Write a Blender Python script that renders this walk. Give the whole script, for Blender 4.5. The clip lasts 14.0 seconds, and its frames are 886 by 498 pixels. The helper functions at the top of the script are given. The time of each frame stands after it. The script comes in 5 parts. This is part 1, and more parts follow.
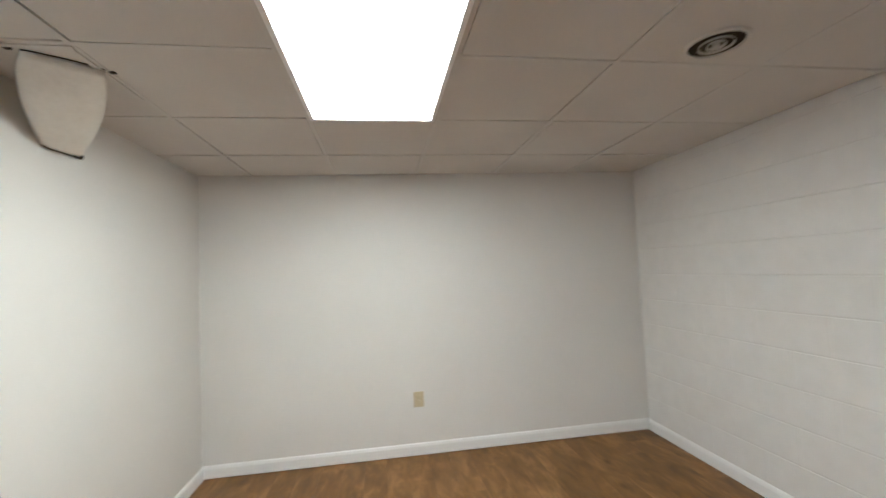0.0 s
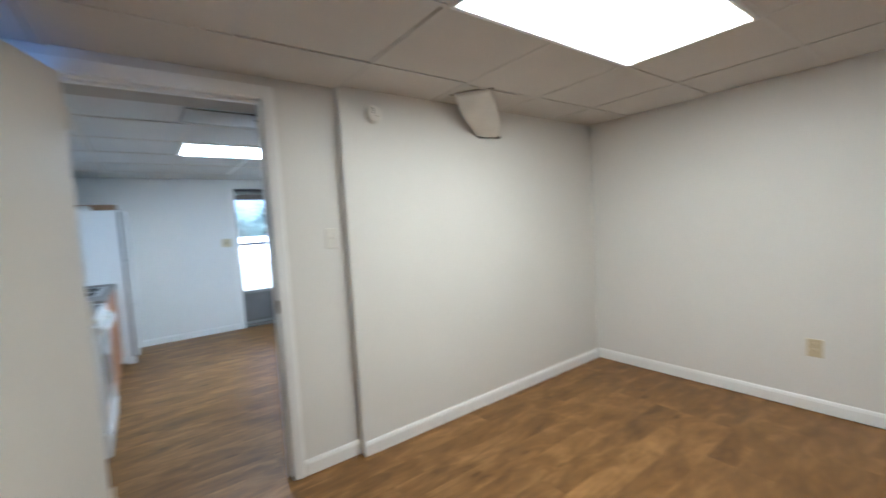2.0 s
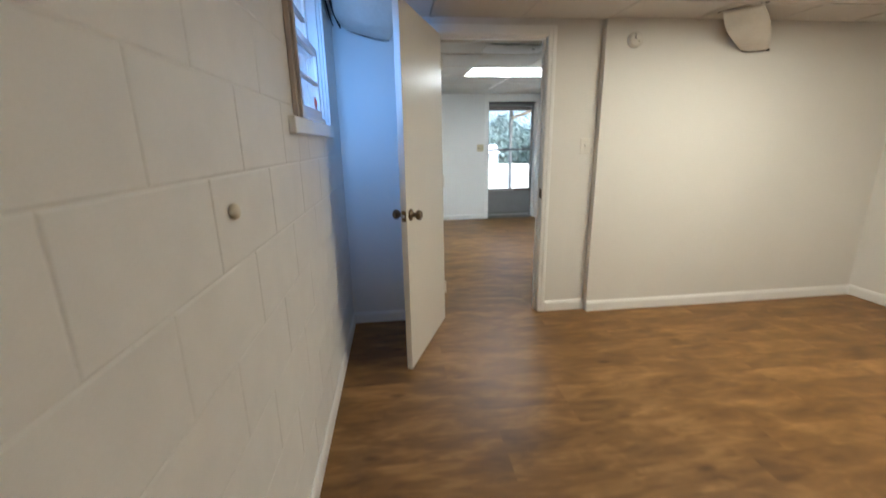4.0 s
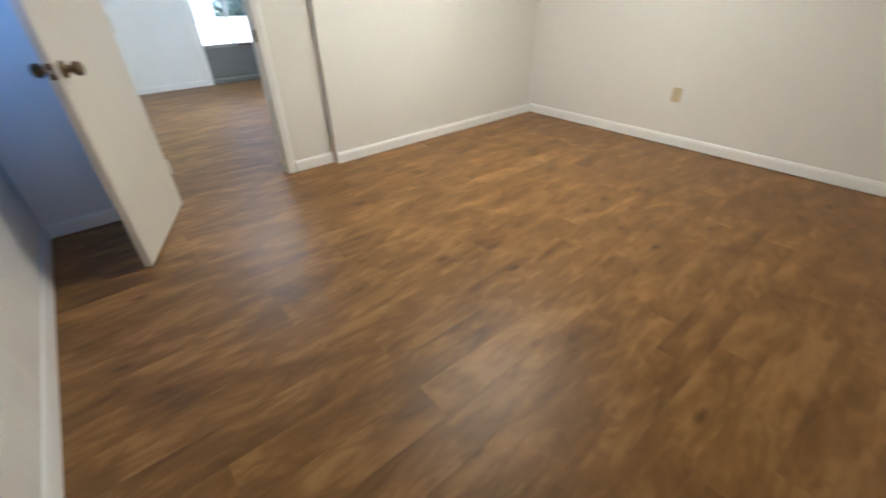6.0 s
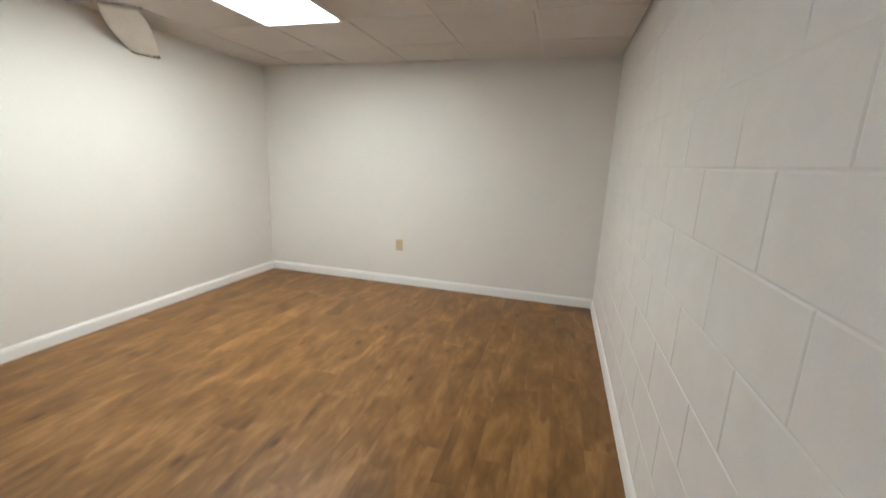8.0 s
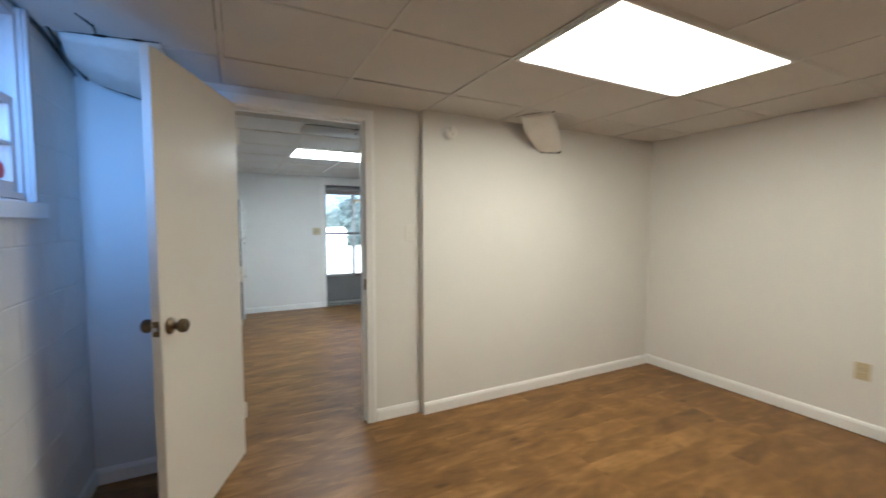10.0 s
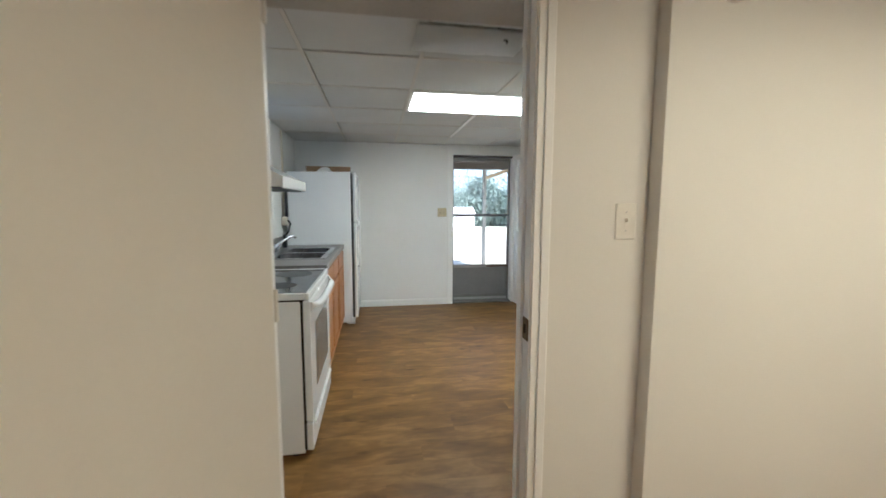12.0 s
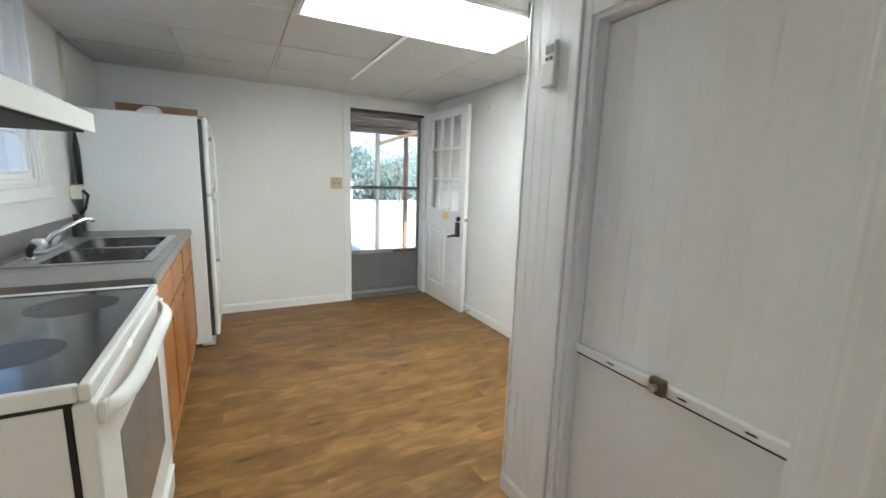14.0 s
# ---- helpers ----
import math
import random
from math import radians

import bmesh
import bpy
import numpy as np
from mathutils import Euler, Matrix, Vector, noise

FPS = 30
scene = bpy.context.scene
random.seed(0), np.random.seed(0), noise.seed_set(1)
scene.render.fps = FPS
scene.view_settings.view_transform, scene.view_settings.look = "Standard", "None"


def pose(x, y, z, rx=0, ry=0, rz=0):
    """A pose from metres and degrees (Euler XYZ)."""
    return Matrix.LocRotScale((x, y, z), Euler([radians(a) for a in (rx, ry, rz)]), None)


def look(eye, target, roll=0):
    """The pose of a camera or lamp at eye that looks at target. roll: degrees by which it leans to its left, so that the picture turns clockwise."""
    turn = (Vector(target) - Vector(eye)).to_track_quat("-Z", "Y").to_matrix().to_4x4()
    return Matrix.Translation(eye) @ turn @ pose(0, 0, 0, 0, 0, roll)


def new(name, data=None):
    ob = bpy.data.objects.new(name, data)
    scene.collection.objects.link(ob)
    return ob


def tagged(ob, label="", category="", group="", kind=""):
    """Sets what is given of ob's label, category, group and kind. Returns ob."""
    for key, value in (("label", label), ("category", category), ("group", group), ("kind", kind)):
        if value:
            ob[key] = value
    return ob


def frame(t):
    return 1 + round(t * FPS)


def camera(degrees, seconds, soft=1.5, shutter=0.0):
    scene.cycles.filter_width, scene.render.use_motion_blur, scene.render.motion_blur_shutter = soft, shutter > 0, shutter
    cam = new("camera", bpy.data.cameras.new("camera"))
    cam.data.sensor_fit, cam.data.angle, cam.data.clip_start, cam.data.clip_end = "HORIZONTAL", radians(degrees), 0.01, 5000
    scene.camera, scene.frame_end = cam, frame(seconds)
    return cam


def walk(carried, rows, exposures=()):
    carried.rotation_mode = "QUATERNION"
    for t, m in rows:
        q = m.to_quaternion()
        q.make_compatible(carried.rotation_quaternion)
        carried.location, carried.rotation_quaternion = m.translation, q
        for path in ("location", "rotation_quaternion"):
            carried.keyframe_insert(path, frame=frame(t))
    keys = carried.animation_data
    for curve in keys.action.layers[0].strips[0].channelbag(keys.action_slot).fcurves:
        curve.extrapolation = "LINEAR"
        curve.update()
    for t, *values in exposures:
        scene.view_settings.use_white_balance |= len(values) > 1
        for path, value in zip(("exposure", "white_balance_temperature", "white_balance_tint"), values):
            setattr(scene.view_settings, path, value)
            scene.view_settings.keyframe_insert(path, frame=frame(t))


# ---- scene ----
cam = camera(95.2, 14.0, shutter=0.5)
PATH = [
    (0, (-0.161, -0.054, 1.379), (0.139, 1.921, 1.483), -2.6),
    (0.5, (0.1, 0.012, 1.358), (-0.153, 1.994, 1.43), -1.0),
    (1, (0.338, 0.018, 1.364), (-0.465, 1.849, 1.287), -0.3),
    (1.5, (0.522, -0.058, 1.341), (-0.698, 1.516, 1.156), -1.0),
    (2, (0.711, -0.266, 1.343), (-0.894, 0.92, 1.212), -3.5),
    (2.5, (0.922, -0.433, 1.418), (-0.982, 0.173, 1.337), -3.1),
    (2.6, (0.96, -0.48, 1.415), (-0.972, 0.029, 1.334), -3.2),
    (2.7, (1.018, -0.491, 1.417), (-0.939, -0.088, 1.327), -2.8),
    (3.2, (1.202, -0.617, 1.4), (-0.785, -0.47, 1.221), -2.1),
    (3.75, (1.37, -0.75, 1.356), (-0.586, -0.601, 0.967), -1.3),
    (4.3, (1.477, -0.833, 1.298), (-0.395, -0.523, 0.668), -0.5),
    (4.8, (1.5, -0.826, 1.246), (-0.268, -0.356, 0.438), -0.0),
    (5, (1.49, -0.797, 1.222), (-0.226, -0.261, 0.345), 0.2),
    (5.5, (1.515, -0.765, 1.212), (-0.024, 0.025, 0.207), 0.1),
    (6, (1.524, -0.688, 1.206), (0.232, 0.379, 0.114), -1.0),
    (6.5, (1.554, -0.656, 1.191), (0.572, 0.669, 0.059), -1.0),
    (7, (1.544, -0.644, 1.171), (0.828, 0.941, 0.183), 0.5),
    (7.2, (1.545, -0.652, 1.204), (0.916, 1.072, 0.408), 1.5),
    (7.7, (1.566, -0.669, 1.25), (1.063, 1.184, 0.687), 2.4),
    (8.25, (1.593, -0.677, 1.271), (1.003, 1.215, 1.001), 1.6),
    (8.8, (1.555, -0.656, 1.291), (0.69, 1.147, 1.247), 0.4),
    (9.3, (1.409, -0.596, 1.332), (0.2, 0.997, 1.346), 0.2),
    (9.5, (1.3, -0.554, 1.362), (-0.136, 0.838, 1.356), 0.5),
    (10, (1.111, -0.482, 1.349), (-0.667, 0.427, 1.229), 0.0),
    (10.5, (0.778, -0.396, 1.362), (-1.116, 0.231, 1.222), -0.3),
    (11, (0.439, -0.269, 1.356), (-1.525, 0.092, 1.242), 0.0),
    (11.5, (0.092, -0.2, 1.354), (-1.887, 0.049, 1.205), -0.0),
    (12, (-0.329, -0.186, 1.342), (-2.291, 0.138, 1.124), 0.2),
    (12.5, (-0.724, -0.166, 1.319), (-2.651, 0.293, 1.047), 0.4),
    (13, (-1.050, -0.221, 1.302), (-2.896, 0.483, 0.990), 0.2),
    (13.5, (-1.31, -0.267, 1.306), (-3.022, 0.713, 0.974), 1.4),
    (14, (-1.462, -0.26, 1.309), (-3.211, 0.65, 0.971), 1.8),
]
EXPOSURES = [(0, 3.15, 4750, 10), (1.0, 3.1, 4850, 10), (2.0, 2.95, 4700, 10), (2.5, 2.75, 5150, 10), (5, 3.05, 5400, 10), (5.5, 3.1, 5250, 10), (6.5, 3.33, 4900, 10), (7, 3.35, 4850, 10), (9.5, 3.0, 4900, 10), (10.5, 2.8, 5700, 10), (11.5, 2.8, 6000, 10), (12, 2.8, 5600, 10), (12.5, 2.77, 5350, 10), (13, 2.87, 5250, 10), (13.5, 2.92, 5600, 10), (14, 3.05, 5700, 10)]
walk(cam, [(t, look(eye, target, roll)) for t, eye, target, roll in PATH], EXPOSURES)

# ---- world, sun, large lights ----
world = bpy.data.worlds.new("world")
scene.world = world
world.use_nodes = True
wn = world.node_tree
sky = wn.nodes.new("ShaderNodeTexSky")
sky.sky_type, sky.sun_disc = "NISHITA", False
sky.sun_elevation, sky.sun_rotation = radians(42), radians(57)
wn.links.new(sky.outputs["Color"], wn.nodes["Background"].inputs["Color"])
wn.nodes["Background"].inputs["Strength"].default_value = 0.072
sun = new("sun", bpy.data.lights.new("sun", "SUN"))
sun.data.energy, sun.data.angle, sun.data.color = 3.6, radians(0.5), (1.0, 0.95, 0.86)
sun.matrix_world = look((11, 7, 12), (0, 0, 0))



def window_light(eye, way, w, h, watts, colour, spread):
    """Sky light that comes in through a window, set in its reveal."""
    ob = new("window_light", bpy.data.lights.new("window_light", "AREA"))
    ob.data.shape, ob.data.size, ob.data.size_y = "RECTANGLE", w, h
    ob.data.energy, ob.data.color, ob.data.spread = watts, colour, radians(spread)
    ob.matrix_world = look(eye, Vector(eye) + Vector(way))
    return ob


window_light((-0.300, -1.105, 1.78), (-1.0, 0.06, -0.22), 0.12, 0.55, 0.37, (0.23, 0.50, 1.0), 92)
window_light((-3.660, -1.140, 1.68), (-0.60, 0.80, -0.15), 0.12, 0.70, 0.10, (0.24, 0.53, 1.0), 170)

# ---- materials ----


def mat(name, c1, c2=None, rough=0.6, metal=0.0, scale=6.0, fine=90.0, bump=0.05, stretch=(1, 1, 1), mid=(0.35, 0.65), emit=0.0, rvar=0.08, dist=0.004, island=False):
    """Paint-like surface with broad mottling, fine grain and relief."""
    m = bpy.data.materials.new(name)
    m.use_nodes = True
    nt = m.node_tree
    b = nt.nodes["Principled BSDF"]
    c2 = c2 or tuple(v * 0.93 for v in c1)
    tc = nt.nodes.new("ShaderNodeTexCoord")
    mp = nt.nodes.new("ShaderNodeMapping")
    mp.inputs["Scale"].default_value = stretch
    oi = nt.nodes.new("ShaderNodeObjectInfo")
    mul = nt.nodes.new("ShaderNodeMath")
    mul.operation = "MULTIPLY"
    mul.inputs[1].default_value = 53.0
    nt.links.new(oi.outputs["Random"], mul.inputs[0])
    nt.links.new(tc.outputs["Object"], mp.inputs["Vector"])
    nt.links.new(mul.outputs[0], mp.inputs["Location"])
    n1 = nt.nodes.new("ShaderNodeTexNoise")
    n1.inputs["Scale"].default_value, n1.inputs["Detail"].default_value = scale, 5
    n2 = nt.nodes.new("ShaderNodeTexNoise")
    n2.inputs["Scale"].default_value, n2.inputs["Detail"].default_value = fine, 3
    for n in (n1, n2):
        nt.links.new(mp.outputs[0], n.inputs["Vector"])
    mix = nt.nodes.new("ShaderNodeMath")
    mix.operation = "MULTIPLY_ADD"
    mix.inputs[1].default_value = 0.3
    nt.links.new(n2.outputs["Fac"], mix.inputs[0])
    sub = nt.nodes.new("ShaderNodeMath")
    sub.operation = "MULTIPLY"
    sub.inputs[1].default_value = 0.7
    nt.links.new(n1.outputs["Fac"], sub.inputs[0])
    nt.links.new(sub.outputs[0], mix.inputs[2])
    ramp = nt.nodes.new("ShaderNodeValToRGB")
    ramp.color_ramp.elements[0].position, ramp.color_ramp.elements[1].position = mid
    ramp.color_ramp.elements[0].color, ramp.color_ramp.elements[1].color = (*c2, 1), (*c1, 1)
    nt.links.new(mix.outputs[0], ramp.inputs["Fac"])
    nt.links.new(ramp.outputs["Color"], b.inputs["Base Color"])
    rr = nt.nodes.new("ShaderNodeMath")
    rr.operation = "MULTIPLY_ADD"
    rr.inputs[1].default_value, rr.inputs[2].default_value = rvar * 2, rough - rvar
    nt.links.new(n1.outputs["Fac"], rr.inputs[0])
    nt.links.new(rr.outputs[0], b.inputs["Roughness"])
    b.inputs["Metallic"].default_value = metal
    if bump:
        bp = nt.nodes.new("ShaderNodeBump")
        bp.inputs["Strength"].default_value, bp.inputs["Distance"].default_value = bump, dist
        nt.links.new(mix.outputs[0], bp.inputs["Height"])
        nt.links.new(bp.outputs[0], b.inputs["Normal"])
    return m


def glow(name, colour, strength):
    m = bpy.data.materials.new(name)
    m.use_nodes = True
    b = m.node_tree.nodes["Principled BSDF"]
    b.inputs["Base Color"].default_value = (0.8, 0.8, 0.8, 1)
    b.inputs["Emission Color"].default_value = (*colour, 1)
    b.inputs["Emission Strength"].default_value = strength
    return m


def glass_mat(name, tint=(1, 1, 1)):
    m = bpy.data.materials.new(name)
    m.use_nodes = True
    b = m.node_tree.nodes["Principled BSDF"]
    b.inputs["Base Color"].default_value = (*tint, 1)
    b.inputs["Transmission Weight"].default_value, b.inputs["Roughness"].default_value, b.inputs["IOR"].default_value = 1.0, 0.02, 1.45
    return m


def plank_mat():
    """Printed vinyl wood: long blurred streaks along the plank, each plank with a tone of its own, and knots."""
    m = bpy.data.materials.new("vinyl_plank")
    m.use_nodes = True
    nt = m.node_tree
    b = nt.nodes["Principled BSDF"]
    tc, oi = nt.nodes.new("ShaderNodeTexCoord"), nt.nodes.new("ShaderNodeObjectInfo")
    mul = nt.nodes.new("ShaderNodeMath")
    mul.operation, mul.inputs[1].default_value = "MULTIPLY", 91.0
    nt.links.new(oi.outputs["Random"], mul.inputs[0])
    noises = []
    for sc, st, det, ds in ((1.0, (6.5, 2.7, 1), 3, 0.8), (1.0, (14, 3.9, 1), 5, 1.8), (1.0, (170, 9, 1), 3, 0.0)):
        mp = nt.nodes.new("ShaderNodeMapping")
        mp.inputs["Scale"].default_value = st
        nt.links.new(tc.outputs["Object"], mp.inputs["Vector"])
        nt.links.new(mul.outputs[0], mp.inputs["Location"])
        n = nt.nodes.new("ShaderNodeTexNoise")
        n.inputs["Scale"].default_value, n.inputs["Detail"].default_value, n.inputs["Distortion"].default_value = sc, det, ds
        nt.links.new(mp.outputs[0], n.inputs["Vector"])
        noises.append(n)
    # sum of scales and the plank's own tone
    last = None
    for n, w in zip(noises, (0.62, 0.40, 0.07)):
        k = nt.nodes.new("ShaderNodeMath")
        k.operation, k.inputs[1].default_value = "MULTIPLY_ADD", w
        nt.links.new(n.outputs["Fac"], k.inputs[0])
        if last:
            nt.links.new(last.outputs[0], k.inputs[2])
        else:
            k.inputs[2].default_value = -0.07
        last = k
    tone = nt.nodes.new("ShaderNodeMath")
    tone.operation, tone.inputs[1].default_value = "MULTIPLY_ADD", 0.035
    nt.links.new(oi.outputs["Random"], tone.inputs[0])
    nt.links.new(last.outputs[0], tone.inputs[2])
    ramp = nt.nodes.new("ShaderNodeValToRGB")
    r = ramp.color_ramp
    r.elements[0].position, r.elements[0].color = 0.29, (0.112, 0.054, 0.0155, 1)
    r.elements[1].position, r.elements[1].color = 0.72, (0.372, 0.203, 0.066, 1)
    e = r.elements.new(0.50)
    e.color = (0.208, 0.106, 0.0300, 1)
    nt.links.new(tone.outputs[0], ramp.inputs["Fac"])
    # knots
    kmp = nt.nodes.new("ShaderNodeMapping")
    kmp.inputs["Scale"].default_value = (5.5, 2.4, 1)
    nt.links.new(tc.outputs["Object"], kmp.inputs["Vector"])
    nt.links.new(mul.outputs[0], kmp.inputs["Location"])
    vo = nt.nodes.new("ShaderNodeTexVoronoi")
    vo.inputs["Scale"].default_value = 1.0
    nt.links.new(kmp.outputs[0], vo.inputs["Vector"])
    kr = nt.nodes.new("ShaderNodeValToRGB")
    kr.color_ramp.elements[0].position, kr.color_ramp.elements[0].color = 0.02, (0.45, 0.42, 0.4, 1)
    kr.color_ramp.elements[1].position, kr.color_ramp.elements[1].color = 0.13, (1, 1, 1, 1)
    nt.links.new(vo.outputs["Distance"], kr.inputs["Fac"])
    mx = nt.nodes.new("ShaderNodeMix")
    mx.data_type, mx.blend_type = "RGBA", "MULTIPLY"
    mx.inputs["Factor"].default_value = 1.0
    nt.links.new(ramp.outputs["Color"], mx.inputs["A"])
    nt.links.new(kr.outputs["Color"], mx.inputs["B"])
    nt.links.new(mx.outputs["Result"], b.inputs["Base Color"])
    rr = nt.nodes.new("ShaderNodeMath")
    rr.operation, rr.inputs[1].default_value, rr.inputs[2].default_value = "MULTIPLY_ADD", 0.16, 0.345
    nt.links.new(noises[1].outputs["Fac"], rr.inputs[0])
    nt.links.new(rr.outputs[0], b.inputs["Roughness"])
    b.inputs["Specular IOR Level"].default_value = 0.30
    bp = nt.nodes.new("ShaderNodeBump")
    bp.inputs["Strength"].default_value, bp.inputs["Distance"].default_value = 0.12, 0.002
    nt.links.new(last.outputs[0], bp.inputs["Height"])
    nt.links.new(bp.outputs[0], b.inputs["Normal"])
    return m


PAINT = mat("wall_paint", (0.775, 0.755, 0.715), (0.745, 0.725, 0.685), 0.55, scale=1.6, fine=160, bump=0.10, dist=0.0015)
WHITE_PAINT = mat("white_wall_paint", (0.845, 0.84, 0.82), (0.815, 0.81, 0.79), 0.5, scale=1.6, fine=160, bump=0.10, dist=0.0015)
BLOCK_PAINT = mat("block_paint", (0.80, 0.785, 0.755), (0.75, 0.735, 0.705), 0.5, scale=9, fine=220, bump=0.35, dist=0.002)
JOINT_PAINT = mat("joint_paint", (0.79, 0.775, 0.745), (0.74, 0.725, 0.69), 0.6, scale=14, fine=120, bump=0.3)
TRIM = mat("trim_paint", (0.89, 0.885, 0.87), (0.85, 0.845, 0.825), 0.38, scale=5, fine=60, bump=0.03)
# taupe, and darker to put the back-lit sash's shade into the colour
SASH = mat("shaded_taupe_vinyl", (0.56, 0.50, 0.46), (0.51, 0.455, 0.42), 0.45, scale=4, fine=60, bump=0.03)
DOOR_PAINT = mat("door_paint", (0.76, 0.725, 0.655), (0.73, 0.695, 0.63), 0.34, scale=2.5, fine=70, bump=0.05)
TILE = mat("ceiling_tile", (0.64, 0.605, 0.55), (0.60, 0.56, 0.505), 0.85, scale=2.2, fine=260, bump=0.4, dist=0.002)
KTILE = mat("kitchen_ceiling_tile", (0.64, 0.635, 0.615), (0.575, 0.57, 0.55), 0.85, scale=2.0, fine=260, bump=0.4, dist=0.002)
# plaster browner and darker than the kitchen tiles
BROWN_PLASTER = mat("brown_plaster", (0.47, 0.425, 0.37), (0.39, 0.35, 0.30), 0.85, scale=3.0, fine=60, bump=0.3, dist=0.004)
TBAR = mat("ceiling_bar", (0.63, 0.595, 0.54), None, 0.5, scale=4, bump=0.02)
DUCT = mat("wrapped_duct", (0.80, 0.77, 0.70), (0.72, 0.68, 0.61), 0.75, scale=7, fine=45, bump=0.5, dist=0.01)
DARK = mat("dark_void", (0.03, 0.025, 0.02), (0.015, 0.013, 0.01), 0.9, bump=0)
PLANK = plank_mat()
SLAB = mat("floor_slab", (0.05, 0.03, 0.018), None, 0.8)
IVORY = mat("ivory_plastic", (0.60, 0.51, 0.32), (0.57, 0.48, 0.30), 0.4, scale=20, bump=0.0)
WHITE_PLASTIC = mat("white_plastic", (0.78, 0.75, 0.69), None, 0.4, scale=20, bump=0.0)
BRASS = mat("antique_brass", (0.22, 0.16, 0.09), (0.10, 0.07, 0.045), 0.32, metal=0.9, scale=30, bump=0.05)
STEEL = mat("brushed_steel", (0.55, 0.55, 0.56), (0.42, 0.42, 0.44), 0.30, metal=1.0, scale=8, fine=200, stretch=(1, 14, 1), bump=0.03)
CHROME = mat("chrome", (0.78, 0.79, 0.80), None, 0.12, metal=1.0, bump=0, rvar=0.03)
ALU_L = mat("pale_aluminium", (0.42, 0.42, 0.41), (0.33, 0.33, 0.32), 0.42, metal=0.4, scale=7, bump=0.03)
ALU = mat("storm_aluminium", (0.24, 0.235, 0.23), (0.18, 0.175, 0.17), 0.45, metal=0.4, scale=6, bump=0.03)
KICK = mat("kick_plate", (0.23, 0.23, 0.232), (0.20, 0.20, 0.203), 0.5, metal=0.3, scale=5, fine=40, bump=0.06)
APPL = mat("appliance_enamel", (0.82, 0.82, 0.81), (0.79, 0.79, 0.78), 0.25, scale=3, fine=300, bump=0.04, dist=0.001)
APPL_SIDE = mat("appliance_side", (0.80, 0.80, 0.80), (0.77, 0.77, 0.77), 0.38, scale=3, fine=380, bump=0.18, dist=0.001)
GASKET = mat("dark_gasket", (0.05, 0.05, 0.05), None, 0.6, bump=0)
COOKTOP = mat("ceramic_cooktop", (0.06, 0.062, 0.066), (0.045, 0.046, 0.049), 0.13, scale=40, bump=0, rvar=0.03)
BURNER = mat("burner_ring", (0.006, 0.006, 0.007), (0.010, 0.010, 0.010), 0.30, scale=60, bump=0)
OVEN_GLASS = mat("oven_glass", (0.23, 0.23, 0.22), (0.20, 0.20, 0.195), 0.14, scale=300, fine=400, bump=0)
OAK = mat("oak_cabinet", (0.43, 0.175, 0.048), (0.31, 0.115, 0.030), 0.42, scale=1.2, fine=30, stretch=(26, 26, 1.6), bump=0.10)
LAMINATE = mat("grey_laminate", (0.27, 0.25, 0.235), (0.19, 0.175, 0.165), 0.42, scale=14, fine=240, bump=0.02)
SPLASH = mat("splash_laminate", (0.22, 0.20, 0.19), (0.16, 0.148, 0.14), 0.5, scale=14, fine=240, bump=0.02)
CARD = mat("cardboard", (0.30, 0.19, 0.105), (0.22, 0.135, 0.075), 0.85, scale=9, bump=0.1)
PAPER = mat("white_paper", (0.8, 0.8, 0.78), None, 0.8)
RACEWAY = mat("ivory_raceway", (0.70, 0.66, 0.56), (0.64, 0.60, 0.50), 0.5)
VENT_BEIGE = mat("beige_vent", (0.46, 0.43, 0.32), (0.40, 0.37, 0.27), 0.5)
BLACK = mat("black_plastic", (0.02, 0.02, 0.022), None, 0.4, bump=0)
YELLOW = mat("yellow_note", (0.85, 0.72, 0.25), None, 0.8, bump=0)
SMOKY = mat("acrylic_knob", (0.62, 0.62, 0.62), None, 0.15, metal=0.3, bump=0)
LENS = glow("warm_diffuser", (1.0, 0.85, 0.58), 3.0)
KLENS = glow("cool_diffuser", (0.93, 0.95, 0.82), 2.8)
PANE = glass_mat("window_pane")
BOWL = mat("sink_bowl_steel", (0.20, 0.20, 0.205), (0.13, 0.13, 0.135), 0.28, metal=1.0, scale=6, fine=160, bump=0.02)
WOOD = mat("deck_lumber", (0.15, 0.085, 0.048), (0.085, 0.048, 0.028), 0.75, scale=2, fine=26, stretch=(8, 1, 8), bump=0.25)
DECK = mat("weathered_deck", (0.115, 0.090, 0.075), (0.070, 0.055, 0.046), 0.8, scale=2, fine=26, stretch=(8, 1, 8), bump=0.25)
PALE_POST = mat("weathered_lumber", (0.36, 0.35, 0.34), (0.28, 0.27, 0.26), 0.8, scale=2, fine=26, bump=0.2)
PALE_WOOD = mat("pale_lumber", (0.52, 0.40, 0.26), (0.42, 0.31, 0.19), 0.7, scale=2, fine=26, bump=0.2)
GROUND = mat("pale_ground", (0.52, 0.50, 0.44), (0.36, 0.36, 0.27), 0.95, scale=0.4, fine=8, bump=0.4, dist=0.05)
BRICK = mat("red_brick", (0.36, 0.15, 0.10), (0.24, 0.09, 0.06), 0.85, scale=12, fine=90, bump=0.4)
MORTAR = mat("mortar", (0.45, 0.42, 0.38), None, 0.9, bump=0.3)
SIDING = mat("house_siding", (0.75, 0.75, 0.74), None, 0.6)
ROOFING = mat("roof_shingle", (0.16, 0.15, 0.15), (0.10, 0.10, 0.10), 0.9)
BARK = mat("bark", (0.13, 0.10, 0.075), (0.07, 0.05, 0.04), 0.9, scale=6, fine=30, stretch=(4, 4, 1), bump=0.6, dist=0.03)
